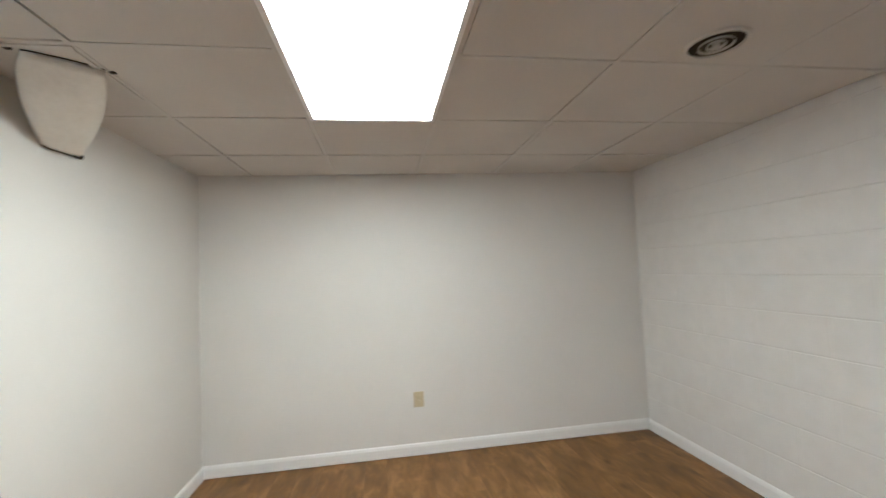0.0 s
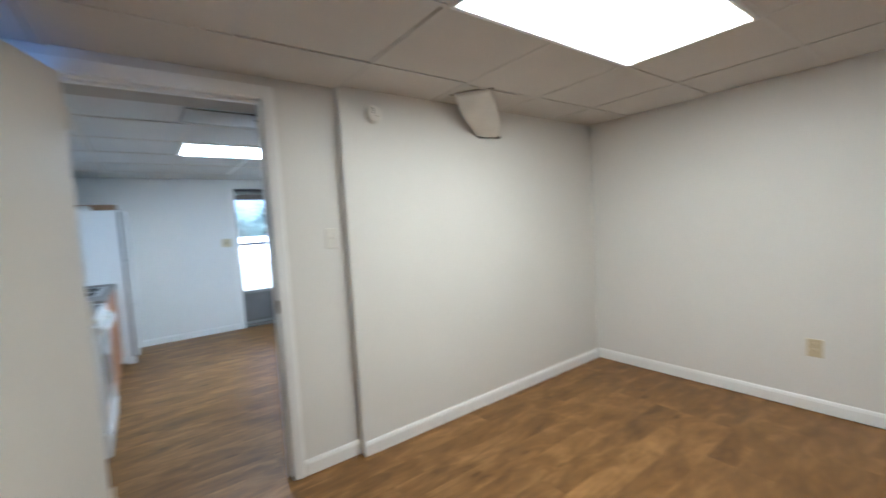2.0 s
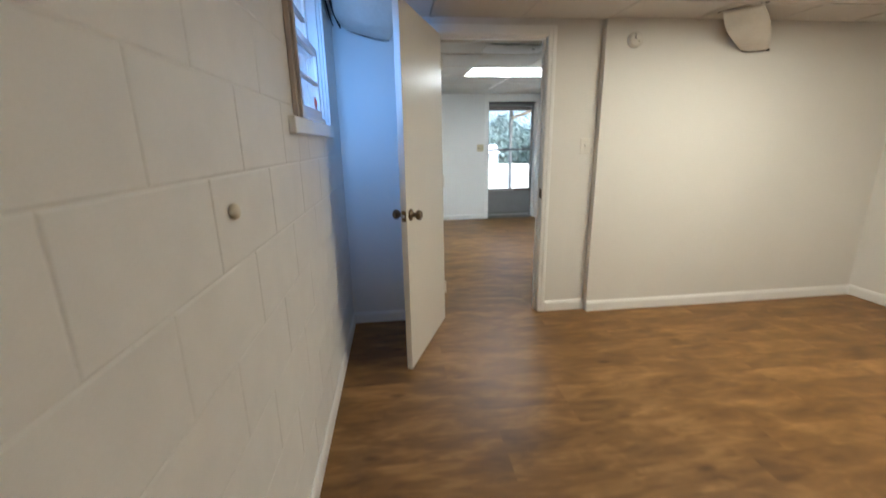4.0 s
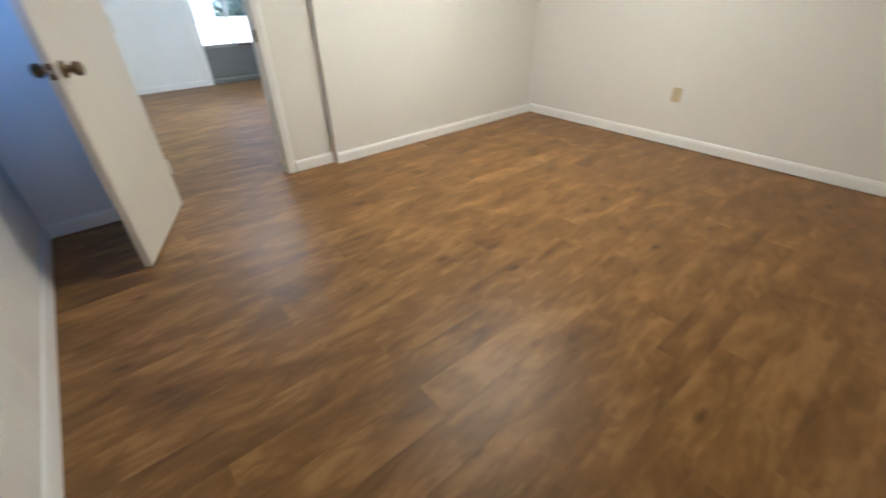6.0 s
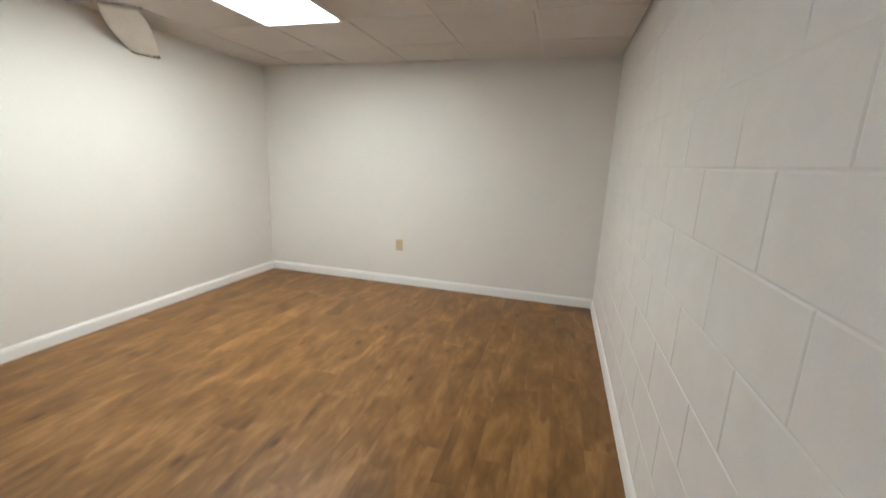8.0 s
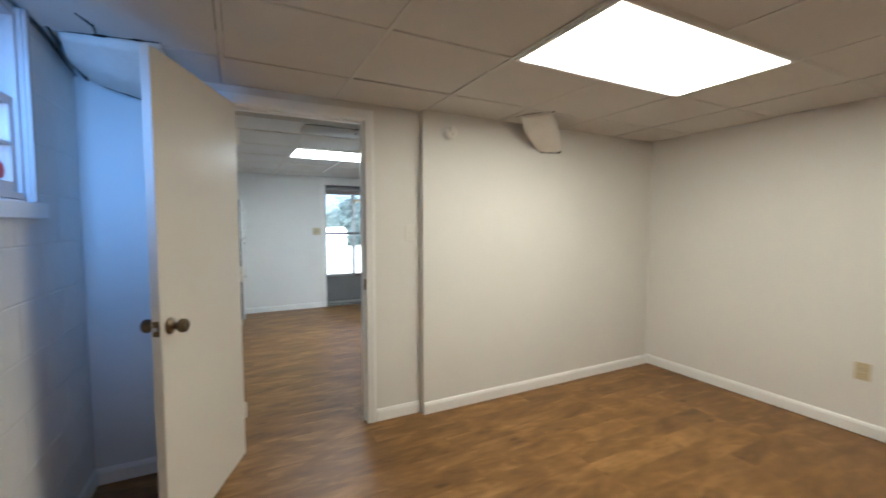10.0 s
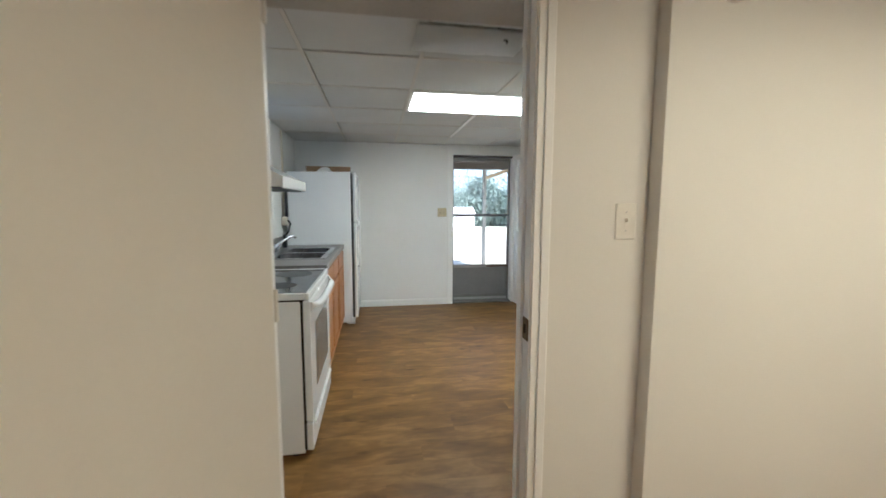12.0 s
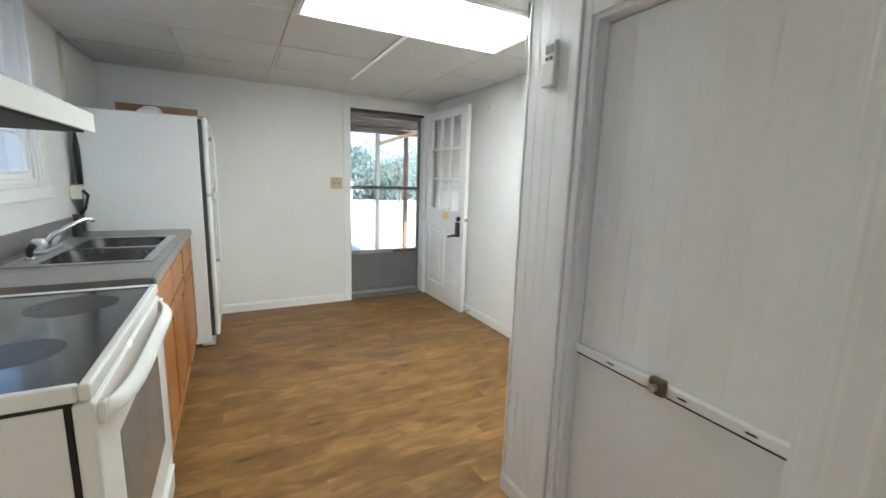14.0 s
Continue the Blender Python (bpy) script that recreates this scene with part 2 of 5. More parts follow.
# bank colour kept dark to stand for the shade behind the house
SHADED_BANK = mat("shaded_bank", (0.16, 0.11, 0.05), (0.07, 0.075, 0.03), 0.95, scale=1.5, fine=18, bump=0.5, dist=0.05)
# green paled towards blue-grey, so haze and glare sit in the leaf colour
LEAF_G = mat("hazed_green_leaves", (0.23, 0.29, 0.27), (0.20, 0.26, 0.245), 0.7, scale=0.9, fine=7, bump=0)
def translucent(m, share):
    """Let part of the light pass through thin leaves."""
    nt = m.node_tree
    b = next(n for n in nt.nodes if n.type == "BSDF_PRINCIPLED")
    out = next(n for n in nt.nodes if n.type == "OUTPUT_MATERIAL")
    b.inputs["Specular IOR Level"].default_value = 0.1
    t = nt.nodes.new("ShaderNodeBsdfTranslucent")
    nt.links.new(b.inputs["Base Color"].links[0].from_socket, t.inputs["Color"])
    mx = nt.nodes.new("ShaderNodeMixShader")
    mx.inputs[0].default_value = share
    nt.links.new(b.outputs[0], mx.inputs[1])
    nt.links.new(t.outputs[0], mx.inputs[2])
    nt.links.new(mx.outputs[0], out.inputs["Surface"])


translucent(LEAF_G, 0.5)
LEAF_Y = mat("autumn_leaves", (0.26, 0.19, 0.06), (0.10, 0.11, 0.05), 0.6, scale=0.9, fine=7, bump=0)
LEAF_O = mat("orange_leaves", (0.36, 0.17, 0.05), (0.24, 0.13, 0.04), 0.6, scale=0.9, fine=7, bump=0)
translucent(LEAF_O, 0.35)
EXTERIOR = mat("exterior_face", (0.45, 0.43, 0.40), None, 0.85, bump=0.2)

# ---- building helpers ----


def part(name, bm, material, parent=None, label="", smooth=False):
    """Links a bmesh as one mesh object, under a thing or part if given."""
    me = bpy.data.meshes.new(name)
    bmesh.ops.recalc_face_normals(bm, faces=bm.faces[:])
    bm.to_mesh(me)
    bm.free()
    me.materials.append(material)
    if smooth:
        for p in me.polygons:
            p.use_smooth = True
    ob = new(name, me)
    if parent:
        ob.parent = parent
    if label:
        ob["label"] = label
    return ob


def thing(name, m=None, label="", category="", group="", kind=""):
    ob = new(name)
    ob.empty_display_size = 0.1
    if m:
        ob.matrix_world = m
    return tagged(ob, label, category, group, kind)


def bx(bm, x0, x1, y0, y1, z0, z1, bev=0.0, seg=2):
    vs = [bm.verts.new((x, y, z)) for x in (x0, x1) for y in (y0, y1) for z in (z0, z1)]
    fs = [bm.faces.new([vs[i] for i in q]) for q in ((0, 1, 3, 2), (4, 6, 7, 5), (0, 4, 5, 1), (2, 3, 7, 6), (0, 2, 6, 4), (1, 5, 7, 3))]
    if bev:
        edges = list({e for f in fs for e in f.edges})
        bmesh.ops.bevel(bm, geom=edges, offset=bev, segments=seg, profile=0.5, affect="EDGES")
    return bm


def box(name, x0, x1, y0, y1, z0, z1, material, parent=None, label="", bev=0.0, seg=2):
    return part(name, bx(bmesh.new(), x0, x1, y0, y1, z0, z1, bev, seg), material, parent, label)


def boxes(name, rows, material, parent=None, label="", bev=0.0):
    bm = bmesh.new()
    for r in rows:
        bx(bm, *r, bev=bev)
    return part(name, bm, material, parent, label)


def rings(bm, loops, cap=True):
    """Skins a list of vertex loops of equal length."""
    vv = [[bm.verts.new(p) for p in lp] for lp in loops]
    n = len(vv[0])
    for a, b in zip(vv, vv[1:]):
        for i in range(n):
            bm.faces.new((a[i], a[(i + 1) % n], b[(i + 1) % n], b[i]))
    if cap:
        bm.faces.new(vv[0])
        bm.faces.new(vv[-1][::-1])
    return bm


def lathe(bm, profile, m=None, seg=24, cap=True):
    """profile: (radius, height) along local z."""
    m = m or Matrix()
    loops = [[m @ Vector((r * math.cos(2 * math.pi * i / seg), r * math.sin(2 * math.pi * i / seg), z)) for i in range(seg)] for r, z in profile]
    return rings(bm, loops, cap)


def tube(bm, pts, r, seg=10):
    pts = [Vector(p) for p in pts]
    loops = []
    for i, p in enumerate(pts):
        d = (pts[min(i + 1, len(pts) - 1)] - pts[max(i - 1, 0)]).normalized()
        q = d.to_track_quat("Z", "Y")
        rr = r[i] if isinstance(r, (list, tuple)) else r
        loops.append([p + q @ Vector((rr * math.cos(2 * math.pi * k / seg), rr * math.sin(2 * math.pi * k / seg), 0)) for k in range(seg)])
    return rings(bm, loops)


def moulding(bm, profile, a, b, out):
    """Sweeps a (out, up) profile from a to b on a level line; out is the way it faces."""
    a, b, out = Vector(a), Vector(b), Vector(out)
    loops = [[p + out * u + Vector((0, 0, v)) for u, v in profile] for p in (a, b)]
    return rings(bm, loops)


STRUCT = dict(kind="structure")

# ---- plan ----
S, N, E = -1.167, 3.062, 1.962          # bedroom south, north, east faces
XD, XP = -1.507, -1.450                 # west wall beside the door, and the part that stands proud
YP = 0.672                              # where it steps forward
XK = -1.611                             # the partition's kitchen face
KW, KN = -5.645, 1.775                  # kitchen west and north faces
PX, PY = -2.700, 0.720                  # closet corner in the kitchen
C = 2.128                               # ceiling
D0, D1, DH = -0.497, 0.281, 2.03        # bedroom doorway
F0, F1, FH = 0.823, 1.645, 1.995        # outer doorway
TOP = 2.42

# ---- shell ----


def wall(name, rows, material, label):
    return tagged(boxes(name, rows, material), label, "wall", **STRUCT)


wall("wall_north", [(XK, E + 0.2, N, N + 0.15, -0.05, TOP)], PAINT, "smooth cream-white painted wall")
wall("wall_west", [(XK, XD, S, D0, -0.05, TOP), (XK, XD, D0, D1, DH, TOP), (XK, XD, D1, YP, -0.05, TOP), (XK, XP, YP, N, -0.05, TOP)], PAINT, "smooth cream-white partition wall with a doorway")
east = wall("wall_east", [(E + 0.002, E + 0.2, S - 0.185, N, -0.05, TOP)], JOINT_PAINT, "white painted concrete block wall")
# window openings in the south wall: x0, x1, z0, z1
BW = (-0.905, -0.235, 1.44, 2.10)
KWIN = (-4.335, -3.615, 1.225, 2.10)
south = wall("wall_south", [
    (XK, BW[0], S - 0.185, S - 0.002, -0.05, TOP), (BW[1], E + 0.002, S - 0.185, S - 0.002, -0.05, TOP),
    (BW[0], BW[1], S - 0.185, S - 0.002, -0.05, BW[2]), (BW[0], BW[1], S - 0.185, S - 0.002, BW[3], TOP)], JOINT_PAINT, "white painted concrete block wall with a window")
wall("wall_kitchen_south", [
    (KW - 0.2, KWIN[0], S - 0.185, S, -0.05, TOP), (KWIN[1], XK, S - 0.185, S, -0.05, TOP),
    (KWIN[0], KWIN[1], S - 0.185, S, -0.05, KWIN[2]), (KWIN[0], KWIN[1], S - 0.185, S, KWIN[3], TOP)], WHITE_PAINT, "white painted kitchen wall with a window")
wall("wall_kitchen_west", [
    (KW - 0.2, KW, S, F0, -0.05, TOP), (KW - 0.2, KW, F1, KN + 0.15, -0.05, TOP), (KW - 0.2, KW, F0, F1, FH, TOP)], WHITE_PAINT, "white painted kitchen wall with the outer doorway")
wall("wall_kitchen_north", [(KW, PX, KN, KN + 0.15, -0.05, TOP)], WHITE_PAINT, "white painted kitchen wall behind the open door")
wall("wall_chase", [(-2.408, XK, S, -0.790, -0.05, TOP)], WHITE_PAINT, "white painted boxed-out wall beside the range")
# closet box in the kitchen with its own doorway
Q0, Q1, QH = -2.416, -1.780, 1.800
wall("wall_closet", [
    (PX, Q0, PY, PY + 0.10, -0.05, TOP), (Q1, XK, PY, PY + 0.10, -0.05, TOP), (Q0, Q1, PY, PY + 0.10, QH, TOP),
    (PX, PX + 0.10, PY + 0.10, KN, -0.05, TOP), (PX, XK, KN, KN + 0.15, -0.05, TOP)], TRIM, "white painted boarded closet wall")
tagged(box("floor", KW - 0.02, E + 0.02, S - 0.02, N + 0.02, -0.10, -0.004, SLAB), "brown wood-look vinyl plank floor", "floor", **STRUCT)
tagged(box("roof", KW - 0.25, E + 0.25, S - 0.30, N + 0.2, TOP, TOP + 0.1, DARK), "dark floor deck above the hung ceiling", "roof", **STRUCT)


def hung_ceiling(name, xs, ys, z, material, holes, seed, label):
    """Square tiles that lie loosely between thin bars, so that cracks of uneven width show."""
    rng = random.Random(seed)
    bm = bmesh.new()
    b = 0.010
    for i, (x0, x1) in enumerate(zip(xs, xs[1:])):
        for j, (y0, y1) in enumerate(zip(ys, ys[1:])):
            if any(x0 < hx < x1 and y0 < hy < y1 for hx, hy in holes):
                continue
            g = [rng.choice((0.0, 0.0, 0.0, 0.002, 0.004, 0.006)) for _ in range(4)]
            dz = rng.uniform(0.0, 0.003)
            n0 = len(bm.verts)
            bx(bm, x0 + b + g[0], x1 - b - g[1], y0 + b + g[2], y1 - b - g[3], z + dz, z + dz + 0.012)
            bm.verts.ensure_lookup_table()
            for v in bm.verts[n0:]:
                v.co.z += rng.uniform(-0.001, 0.004)
    ob = part(name, bm, material)
    ob.data.materials.append(TBAR)
    bm = bmesh.new()
    bm.from_mesh(ob.data)
    k = len(bm.faces)
    for x in xs[1:-1]:
        for y0, y1 in zip(ys, ys[1:]):
            if not any(abs(x - hx) < 0.05 and y0 < hy < y1 for hx, hy in holes):
                bx(bm, x - b, x + b, y0 + b, y1 - b, z - 0.001, z + 0.02)
    for y in ys[1:-1]:
        for x0, x1 in zip(xs, xs[1:]):
            if not any(abs(y - hy) < 0.05 and x0 < hx < x1 for hx, hy in holes):
                bx(bm, x0 + b, x1 - b, y - b, y + b, z - 0.001, z + 0.02)
    for x in xs[1:-1]:
        for y in ys[1:-1]:
            if not any(abs(x - hx) < 0.05 and abs(y - hy) < 0.05 for hx, hy in holes):
                bx(bm, x - b, x + b, y - b, y + b, z - 0.001, z + 0.02)
    bm.faces.ensure_lookup_table()
    for f in bm.faces[k:]:
        f.material_index = 1
    bmesh.ops.recalc_face_normals(bm, faces=bm.faces[:])
    bm.to_mesh(ob.data)
    bm.free()
    return tagged(ob, label, "ceiling", **STRUCT)


BXS = [XD + 0.002, -1.090, -0.482, 0.128, 0.738, 1.348, E - 0.002]
BYS = [S + 0.002, -0.520, 0.090, 0.700, 1.310, 1.920, 2.530, N - 0.002]
hung_ceiling("ceiling", BXS, BYS, C, TILE, [(-0.177, 1.005), (-0.177, 1.615), (-0.177, 1.310)], 4, "cream square-tiled hung ceiling with cracked joints")
KXS = [KW + 0.002, -5.010, -4.400, -3.790, -3.180, -2.570, -1.960, XK - 0.002]
KYS = [S + 0.002, -0.550, 0.060, 0.670, 1.280, KN - 0.002]
hung_ceiling("kitchen_ceiling", KXS, KYS, C - 0.012, KTILE, [(-3.485, 0.365), (-3.485, 0.975), (-3.485, 0.670)], 9, "white square-tiled hung kitchen ceiling")

# ---- trim ----
BASE = [(0.0, 0.0), (0.013, 0.0), (0.013, 0.062), (0.009, 0.076), (0.004, 0.084), (0.0, 0.084)]


def baseboard(a, b, out, gap=0.001):
    ob = part("baseboard", moulding(bmesh.new(), BASE, (*a, gap), (*b, gap), (*out, 0)), TRIM)
    return tagged(ob, "white painted wooden baseboard along the wall", "baseboard", **STRUCT)


baseboard((XP, N), (E, N), (0, -1), 0.007)
baseboard((XP, YP + 0.0), (XP, N - 0.013), (1, 0))
baseboard((XD, 0.345), (XD, YP), (1, 0))
baseboard((XD, S), (XD, D0 - 0.062), (1, 0))
baseboard((XD + 0.013, S), (E, S), (0, 1))
baseboard((E, S + 0.013), (E, N - 0.013), (-1, 0))
baseboard((KW, S), (KW, 0.745), (1, 0))
baseboard((KW + 0.013, KN), (PX, KN), (0, -1))
baseboard((PX - 0.013, PY), (-2.500, PY), (0, -1))
baseboard((PX, PY), (PX, KN), (-1, 0))


def casing(name, rows, label):
    t = thing(name, None, label, "door frame", **STRUCT)
    for nm, r, bev in rows:
        box(nm, *r, TRIM, t, "", bev)
    return t


# bedroom doorway: lining, stops, stepped casing on both faces
casing("door_frame_1", [
    ("jamb", (XK - 0.004, XD + 0.004, D1 - 0.001, D1 + 0.018, 0.001, DH), 0.002),
    ("jamb", (XK - 0.004, XD + 0.004, D0 - 0.018, D0 + 0.001, 0.001, DH), 0.002),
    ("head", (XK - 0.004, XD + 0.004, D0, D1, DH - 0.004, DH + 0.015), 0.002),
    ("stop", (XD - 0.075, XD - 0.042, D1 - 0.012, D1 - 0.001, 0.001, DH - 0.004), 0.002),
    ("stop", (XD - 0.075, XD - 0.042, D0 + 0.001, D0 + 0.012, 0.001, DH - 0.004), 0.002),
    ("stop", (XD - 0.075, XD - 0.042, D0 + 0.012, D1 - 0.012, DH - 0.016, DH - 0.004), 0.002),
    ("casing", (XD + 0.001, XD + 0.012, D1 + 0.004, D1 + 0.060, 0.001, DH + 0.062), 0.003),
    ("casing", (XD + 0.012, XD + 0.018, D1 + 0.028, D1 + 0.056, 0.001, DH + 0.058), 0.003),
    ("casing", (XD + 0.001, XD + 0.012, D0 - 0.060, D0 - 0.004, 0.001, DH + 0.062), 0.003),
    ("casing", (XD + 0.001, XD + 0.012, D0 - 0.004, D1 + 0.004, DH + 0.004, DH + 0.062), 0.003),
    ("casing", (XK - 0.016, XK - 0.001, D1 + 0.004, D1 + 0.060, 0.001, DH + 0.062), 0.003),
    ("casing", (XK - 0.016, XK - 0.001, D0 - 0.060, D0 - 0.004, 0.001, DH + 0.062), 0.003),
    ("casing", (XK - 0.016, XK - 0.001, D0 - 0.004, D1 + 0.004, DH + 0.004, DH + 0.062), 0.003),
], "white painted wooden door frame with stepped casing")
strike = thing("strike_plate", None, "dark bronze strike plate on the door jamb", "strike plate")
boxes("plate", [(XD - 0.038, XD + 0.003, D1 - 0.004, D1 + 0.001, 0.915, 0.985)], BRASS, strike)
box("latch_hole", XD - 0.028, XD - 0.012, D1 - 0.0055, D1 - 0.0035, 0.935, 0.965, DARK, strike)
casing("door_frame_2", [
    ("jamb", (KW - 0.20, KW + 0.004, F0 - 0.018, F0 + 0.001, 0.001, FH), 0.002),
    ("jamb", (KW - 0.20, KW + 0.004, F1 - 0.001, F1 + 0.018, 0.001, FH), 0.002),
    ("head", (KW - 0.20, KW + 0.004, F0, F1, FH - 0.001, FH + 0.015), 0.002),
    ("casing", (KW + 0.001, KW + 0.016, F0 - 0.075, F0 - 0.006, 0.001, FH + 0.095), 0.003),
    ("casing", (KW + 0.001, KW + 0.016, F1 + 0.006, F1 + 0.075, 0.001, FH + 0.095), 0.003),
    ("casing", (KW + 0.001, KW + 0.016, F0 - 0.006, F1 + 0.006, FH + 0.006, FH + 0.095), 0.003),
], "white painted frame of the outer doorway")
# closet door frame: fluted uprights
casing("door_frame_3", [
    ("casing", (-2.500, -2.480, PY - 0.016, PY - 0.001, 0.001, 1.885), 0.004),
    ("casing", (-2.478, -2.447, PY - 0.022, PY - 0.001, 0.001, 1.885), 0.005),
    ("casing", (-2.445, Q0, PY - 0.014, PY - 0.001, 0.001, 1.885), 0.004),
    ("casing", (Q0, Q1, PY - 0.014, PY - 0.001, QH, 1.885), 0.004),
    ("casing", (Q1, -1.742, PY - 0.014, PY - 0.001, 0.001, 1.885), 0.004),
    ("casing", (-1.740, -1.682, PY - 0.022, PY - 0.001, 0.001, 1.885), 0.005),
    ("jamb", (Q0 - 0.001, Q0 + 0.014, PY, PY + 0.10, 0.001, QH), 0.002),
    ("jamb", (Q1 - 0.014, Q1 + 0.001, PY, PY + 0.10, 0.001, QH), 0.002),
    ("head", (Q0, Q1, PY, PY + 0.10, QH - 0.014, QH + 0.001), 0.002),
], "white painted fluted casing of the closet doorway")
# narrow boards between the corner and the closet casing
for k in range(4):
    x = PX + 0.004 + k * 0.049
    tagged(box("trim", x, x + 0.0485, PY - 0.009, PY - 0.001, 0.084, C - 0.014, TRIM, bev=0.002), "white painted vertical wall board", "wall board", "closet boards", "structure")
tagged(box("trim", PX - 0.012, PX + 0.003, PY - 0.012, PY + 0.02, 0.084, C - 0.014, TRIM, bev=0.004), "white painted corner bead of the closet", "corner trim", kind="structure")

# ---- bedroom door ----
ang = math.degrees(math.atan2(-0.285, 0.715))
door1 = thing("door_1", pose(-1.470, -0.466, 0, 0, 0, ang), "cream painted flush wooden door standing open", "door", **STRUCT)
box("leaf", 0.0, 0.768, -0.035, 0.0, 0.012, 2.020, DOOR_PAINT, door1, "", 0.0025)


def door_knob(parent, x, z, side, y):
    """side: 1 or -1, the way the knob points along local y."""
    m = Matrix.Translation((x, y, z)) @ pose(0, 0, 0, -90 * side)
    bm = lathe(bmesh.new(), [(0.0335, 0.0), (0.034, 0.004), (0.030, 0.009), (0.016, 0.013), (0.0135, 0.026), (0.017, 0.032), (0.0265, 0.040), (0.0285, 0.050), (0.0265, 0.060), (0.021, 0.0655), (0.016, 0.064), (0.006, 0.062)], m)
    return part("door_knob", bm, BRASS, parent, "dark antique brass door knob", True)


door_knob(door1, 0.708, 0.945, 1, 0.0)
door_knob(door1, 0.708, 0.945, -1, -0.035)
box("latch_plate", 0.7675, 0.7695, -0.030, -0.005, 0.915, 0.975, BRASS, door1, "brass latch plate", 0.0005)
box("latch_bolt", 0.7695, 0.780, -0.024, -0.012, 0.938, 0.952, STEEL, door1, "", 0.002)
for z in (0.22, 1.02, 1.80):
    part("hinge", lathe(bmesh.new(), [(0.006, 0), (0.006, 0.09)], Matrix.Translation((-0.006, 0.004, z)), 10), DOOR_PAINT, door1)

# ---- windows ----


def double_hung(name, x0, x1, z0, z1, zout, vinyl, label):
    """Double-hung sash window in the south wall with boards round it, x0 < x1."""
    t = thing(name, None, label, "window", **STRUCT)
    y = S
    # lining of the opening
    for nm, r in (("window_frame", (x0 - 0.002, x0 + 0.015, y - 0.098, y + 0.004, z0, z1)), ("window_frame", (x1 - 0.015, x1 + 0.002, y - 0.098, y + 0.004, z0, z1)),
                  ("window_frame", (x0 + 0.015, x1 - 0.015, y - 0.098, y + 0.004, z1 - 0.015, z1 + 0.001)), ("window_sill", (x0 + 0.015, x1 - 0.015, y - 0.098, y + 0.010, z0 - 0.001, z0 + 0.022))):
        box(nm, *r, vinyl, t, "", 0.003)
    # casing boards, the lower one deeper
    o, q = (0.135, 0.048) if vinyl is SASH else (0.115, 0.115)
    # the bedroom casing takes the darker vinyl to dull a lamp-lit strip
    box("casing", x0 - q, x0 - 0.004, y + 0.001, y + 0.020, zout + 0.060, C - 0.003, vinyl, t, "", 0.004)
    box("casing", x1 + 0.004, x1 + q, y + 0.001, y + 0.020, zout + 0.060, C - 0.003, vinyl, t, "", 0.004)
    box("casing", x0 - 0.030, x0 - 0.006, y + 0.020, y + 0.032, zout + 0.060, C - 0.003, vinyl, t, "", 0.004)
    box("casing", x1 + 0.006, x1 + 0.030, y + 0.020, y + 0.032, zout + 0.060, C - 0.003, vinyl, t, "", 0.004)
    box("apron", x0 - o, x1 + o, y + 0.001, y + 0.026, zout, zout + 0.060, TRIM, t, "", 0.004)
    # brick reveal outside the frame
    if vinyl is TRIM:
        for xa in (x0 - 0.004, x1 - 0.006):
            box("reveal", xa, xa + 0.010, y - 0.184, y - 0.0995, z0, z1, SIDING, t, "pale painted reveal")
    k = 0 if vinyl is SASH else 99
    while z0 + 0.07 * (k + 1) < z1 + 0.02:
        for xa in (x0 - 0.004, x1 - 0.006):
            box("brick", xa, xa + 0.010, y - 0.184, y - 0.0995, z0 + 0.07 * k, min(z0 + 0.07 * k + 0.060, z1), BRICK, t, "", 0.001, 1)
        k += 1
    zm = (z0 + z1) / 2 + 0.01
    for nm, yy, a, b in (("upper_sash", y - 0.042, zm - 0.015, z1 - 0.015), ("lower_sash", y - 0.008, z0 + 0.022, zm + 0.020)):
        xa, xb = x0 + 0.016, x1 - 0.016
        bm = bmesh.new()
        for r in ((xa, xa + 0.036, a, b), (xb - 0.036, xb, a, b), (xa + 0.036, xb - 0.036, a, a + 0.038), (xa + 0.036, xb - 0.036, b - 0.032, b), (xa + 0.036, xb - 0.036, (a + b) / 2 - 0.006, (a + b) / 2 + 0.006)):
            bx(bm, r[0], r[1], yy - 0.030, yy, r[2], r[3], 0.003)
        sash = part(nm, bm, vinyl, t)
        for a2, b2 in ((a + 0.038, (a + b) / 2 - 0.007), ((a + b) / 2 + 0.007, b - 0.032)):
            p = box("pane", xa + 0.034, xb - 0.034, yy - 0.017, yy - 0.013, a2 - 0.002, b2 + 0.002, PANE, sash)
            p.visible_shadow = False
    return t


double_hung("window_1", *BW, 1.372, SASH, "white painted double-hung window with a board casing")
sticker = part("sticker", lathe(bmesh.new(), [(0.030, 0.0), (0.030, 0.0008)], Matrix.Translation((-0.800, S - 0.0195, 1.535)) @ pose(0, 0, 0, -90, 0, 0), 8), mat("red_sticker", (0.55, 0.05, 0.05), None, 0.5, bump=0))
tagged(sticker, "small red eight-sided sticker on the window pane", "sticker")
double_hung("window_2", *KWIN, 1.145, TRIM, "white painted double-hung kitchen window behind the hood")

# ---- storm door and outer door ----
storm = thing("storm_door", None, "grey aluminium storm door with two glass panes, closed", "storm door")
sx = KW - 0.10
bm = bmesh.new()
for r in ((F0 + 0.004, F0 + 0.030, 0.02, 1.965), (F1 - 0.034, F1 - 0.004, 0.02, 1.965), (F0 + 0.030, F1 - 0.034, 1.925, 1.965), (F0 + 0.030, F1 - 0.034, 0.475, 0.515), (F0 + 0.030, F1 - 0.034, 0.02, 0.10)):
    bx(bm, sx - 0.03, sx, r[0], r[1], r[2], r[3], 0.003)
part("frame", bm, ALU, storm)
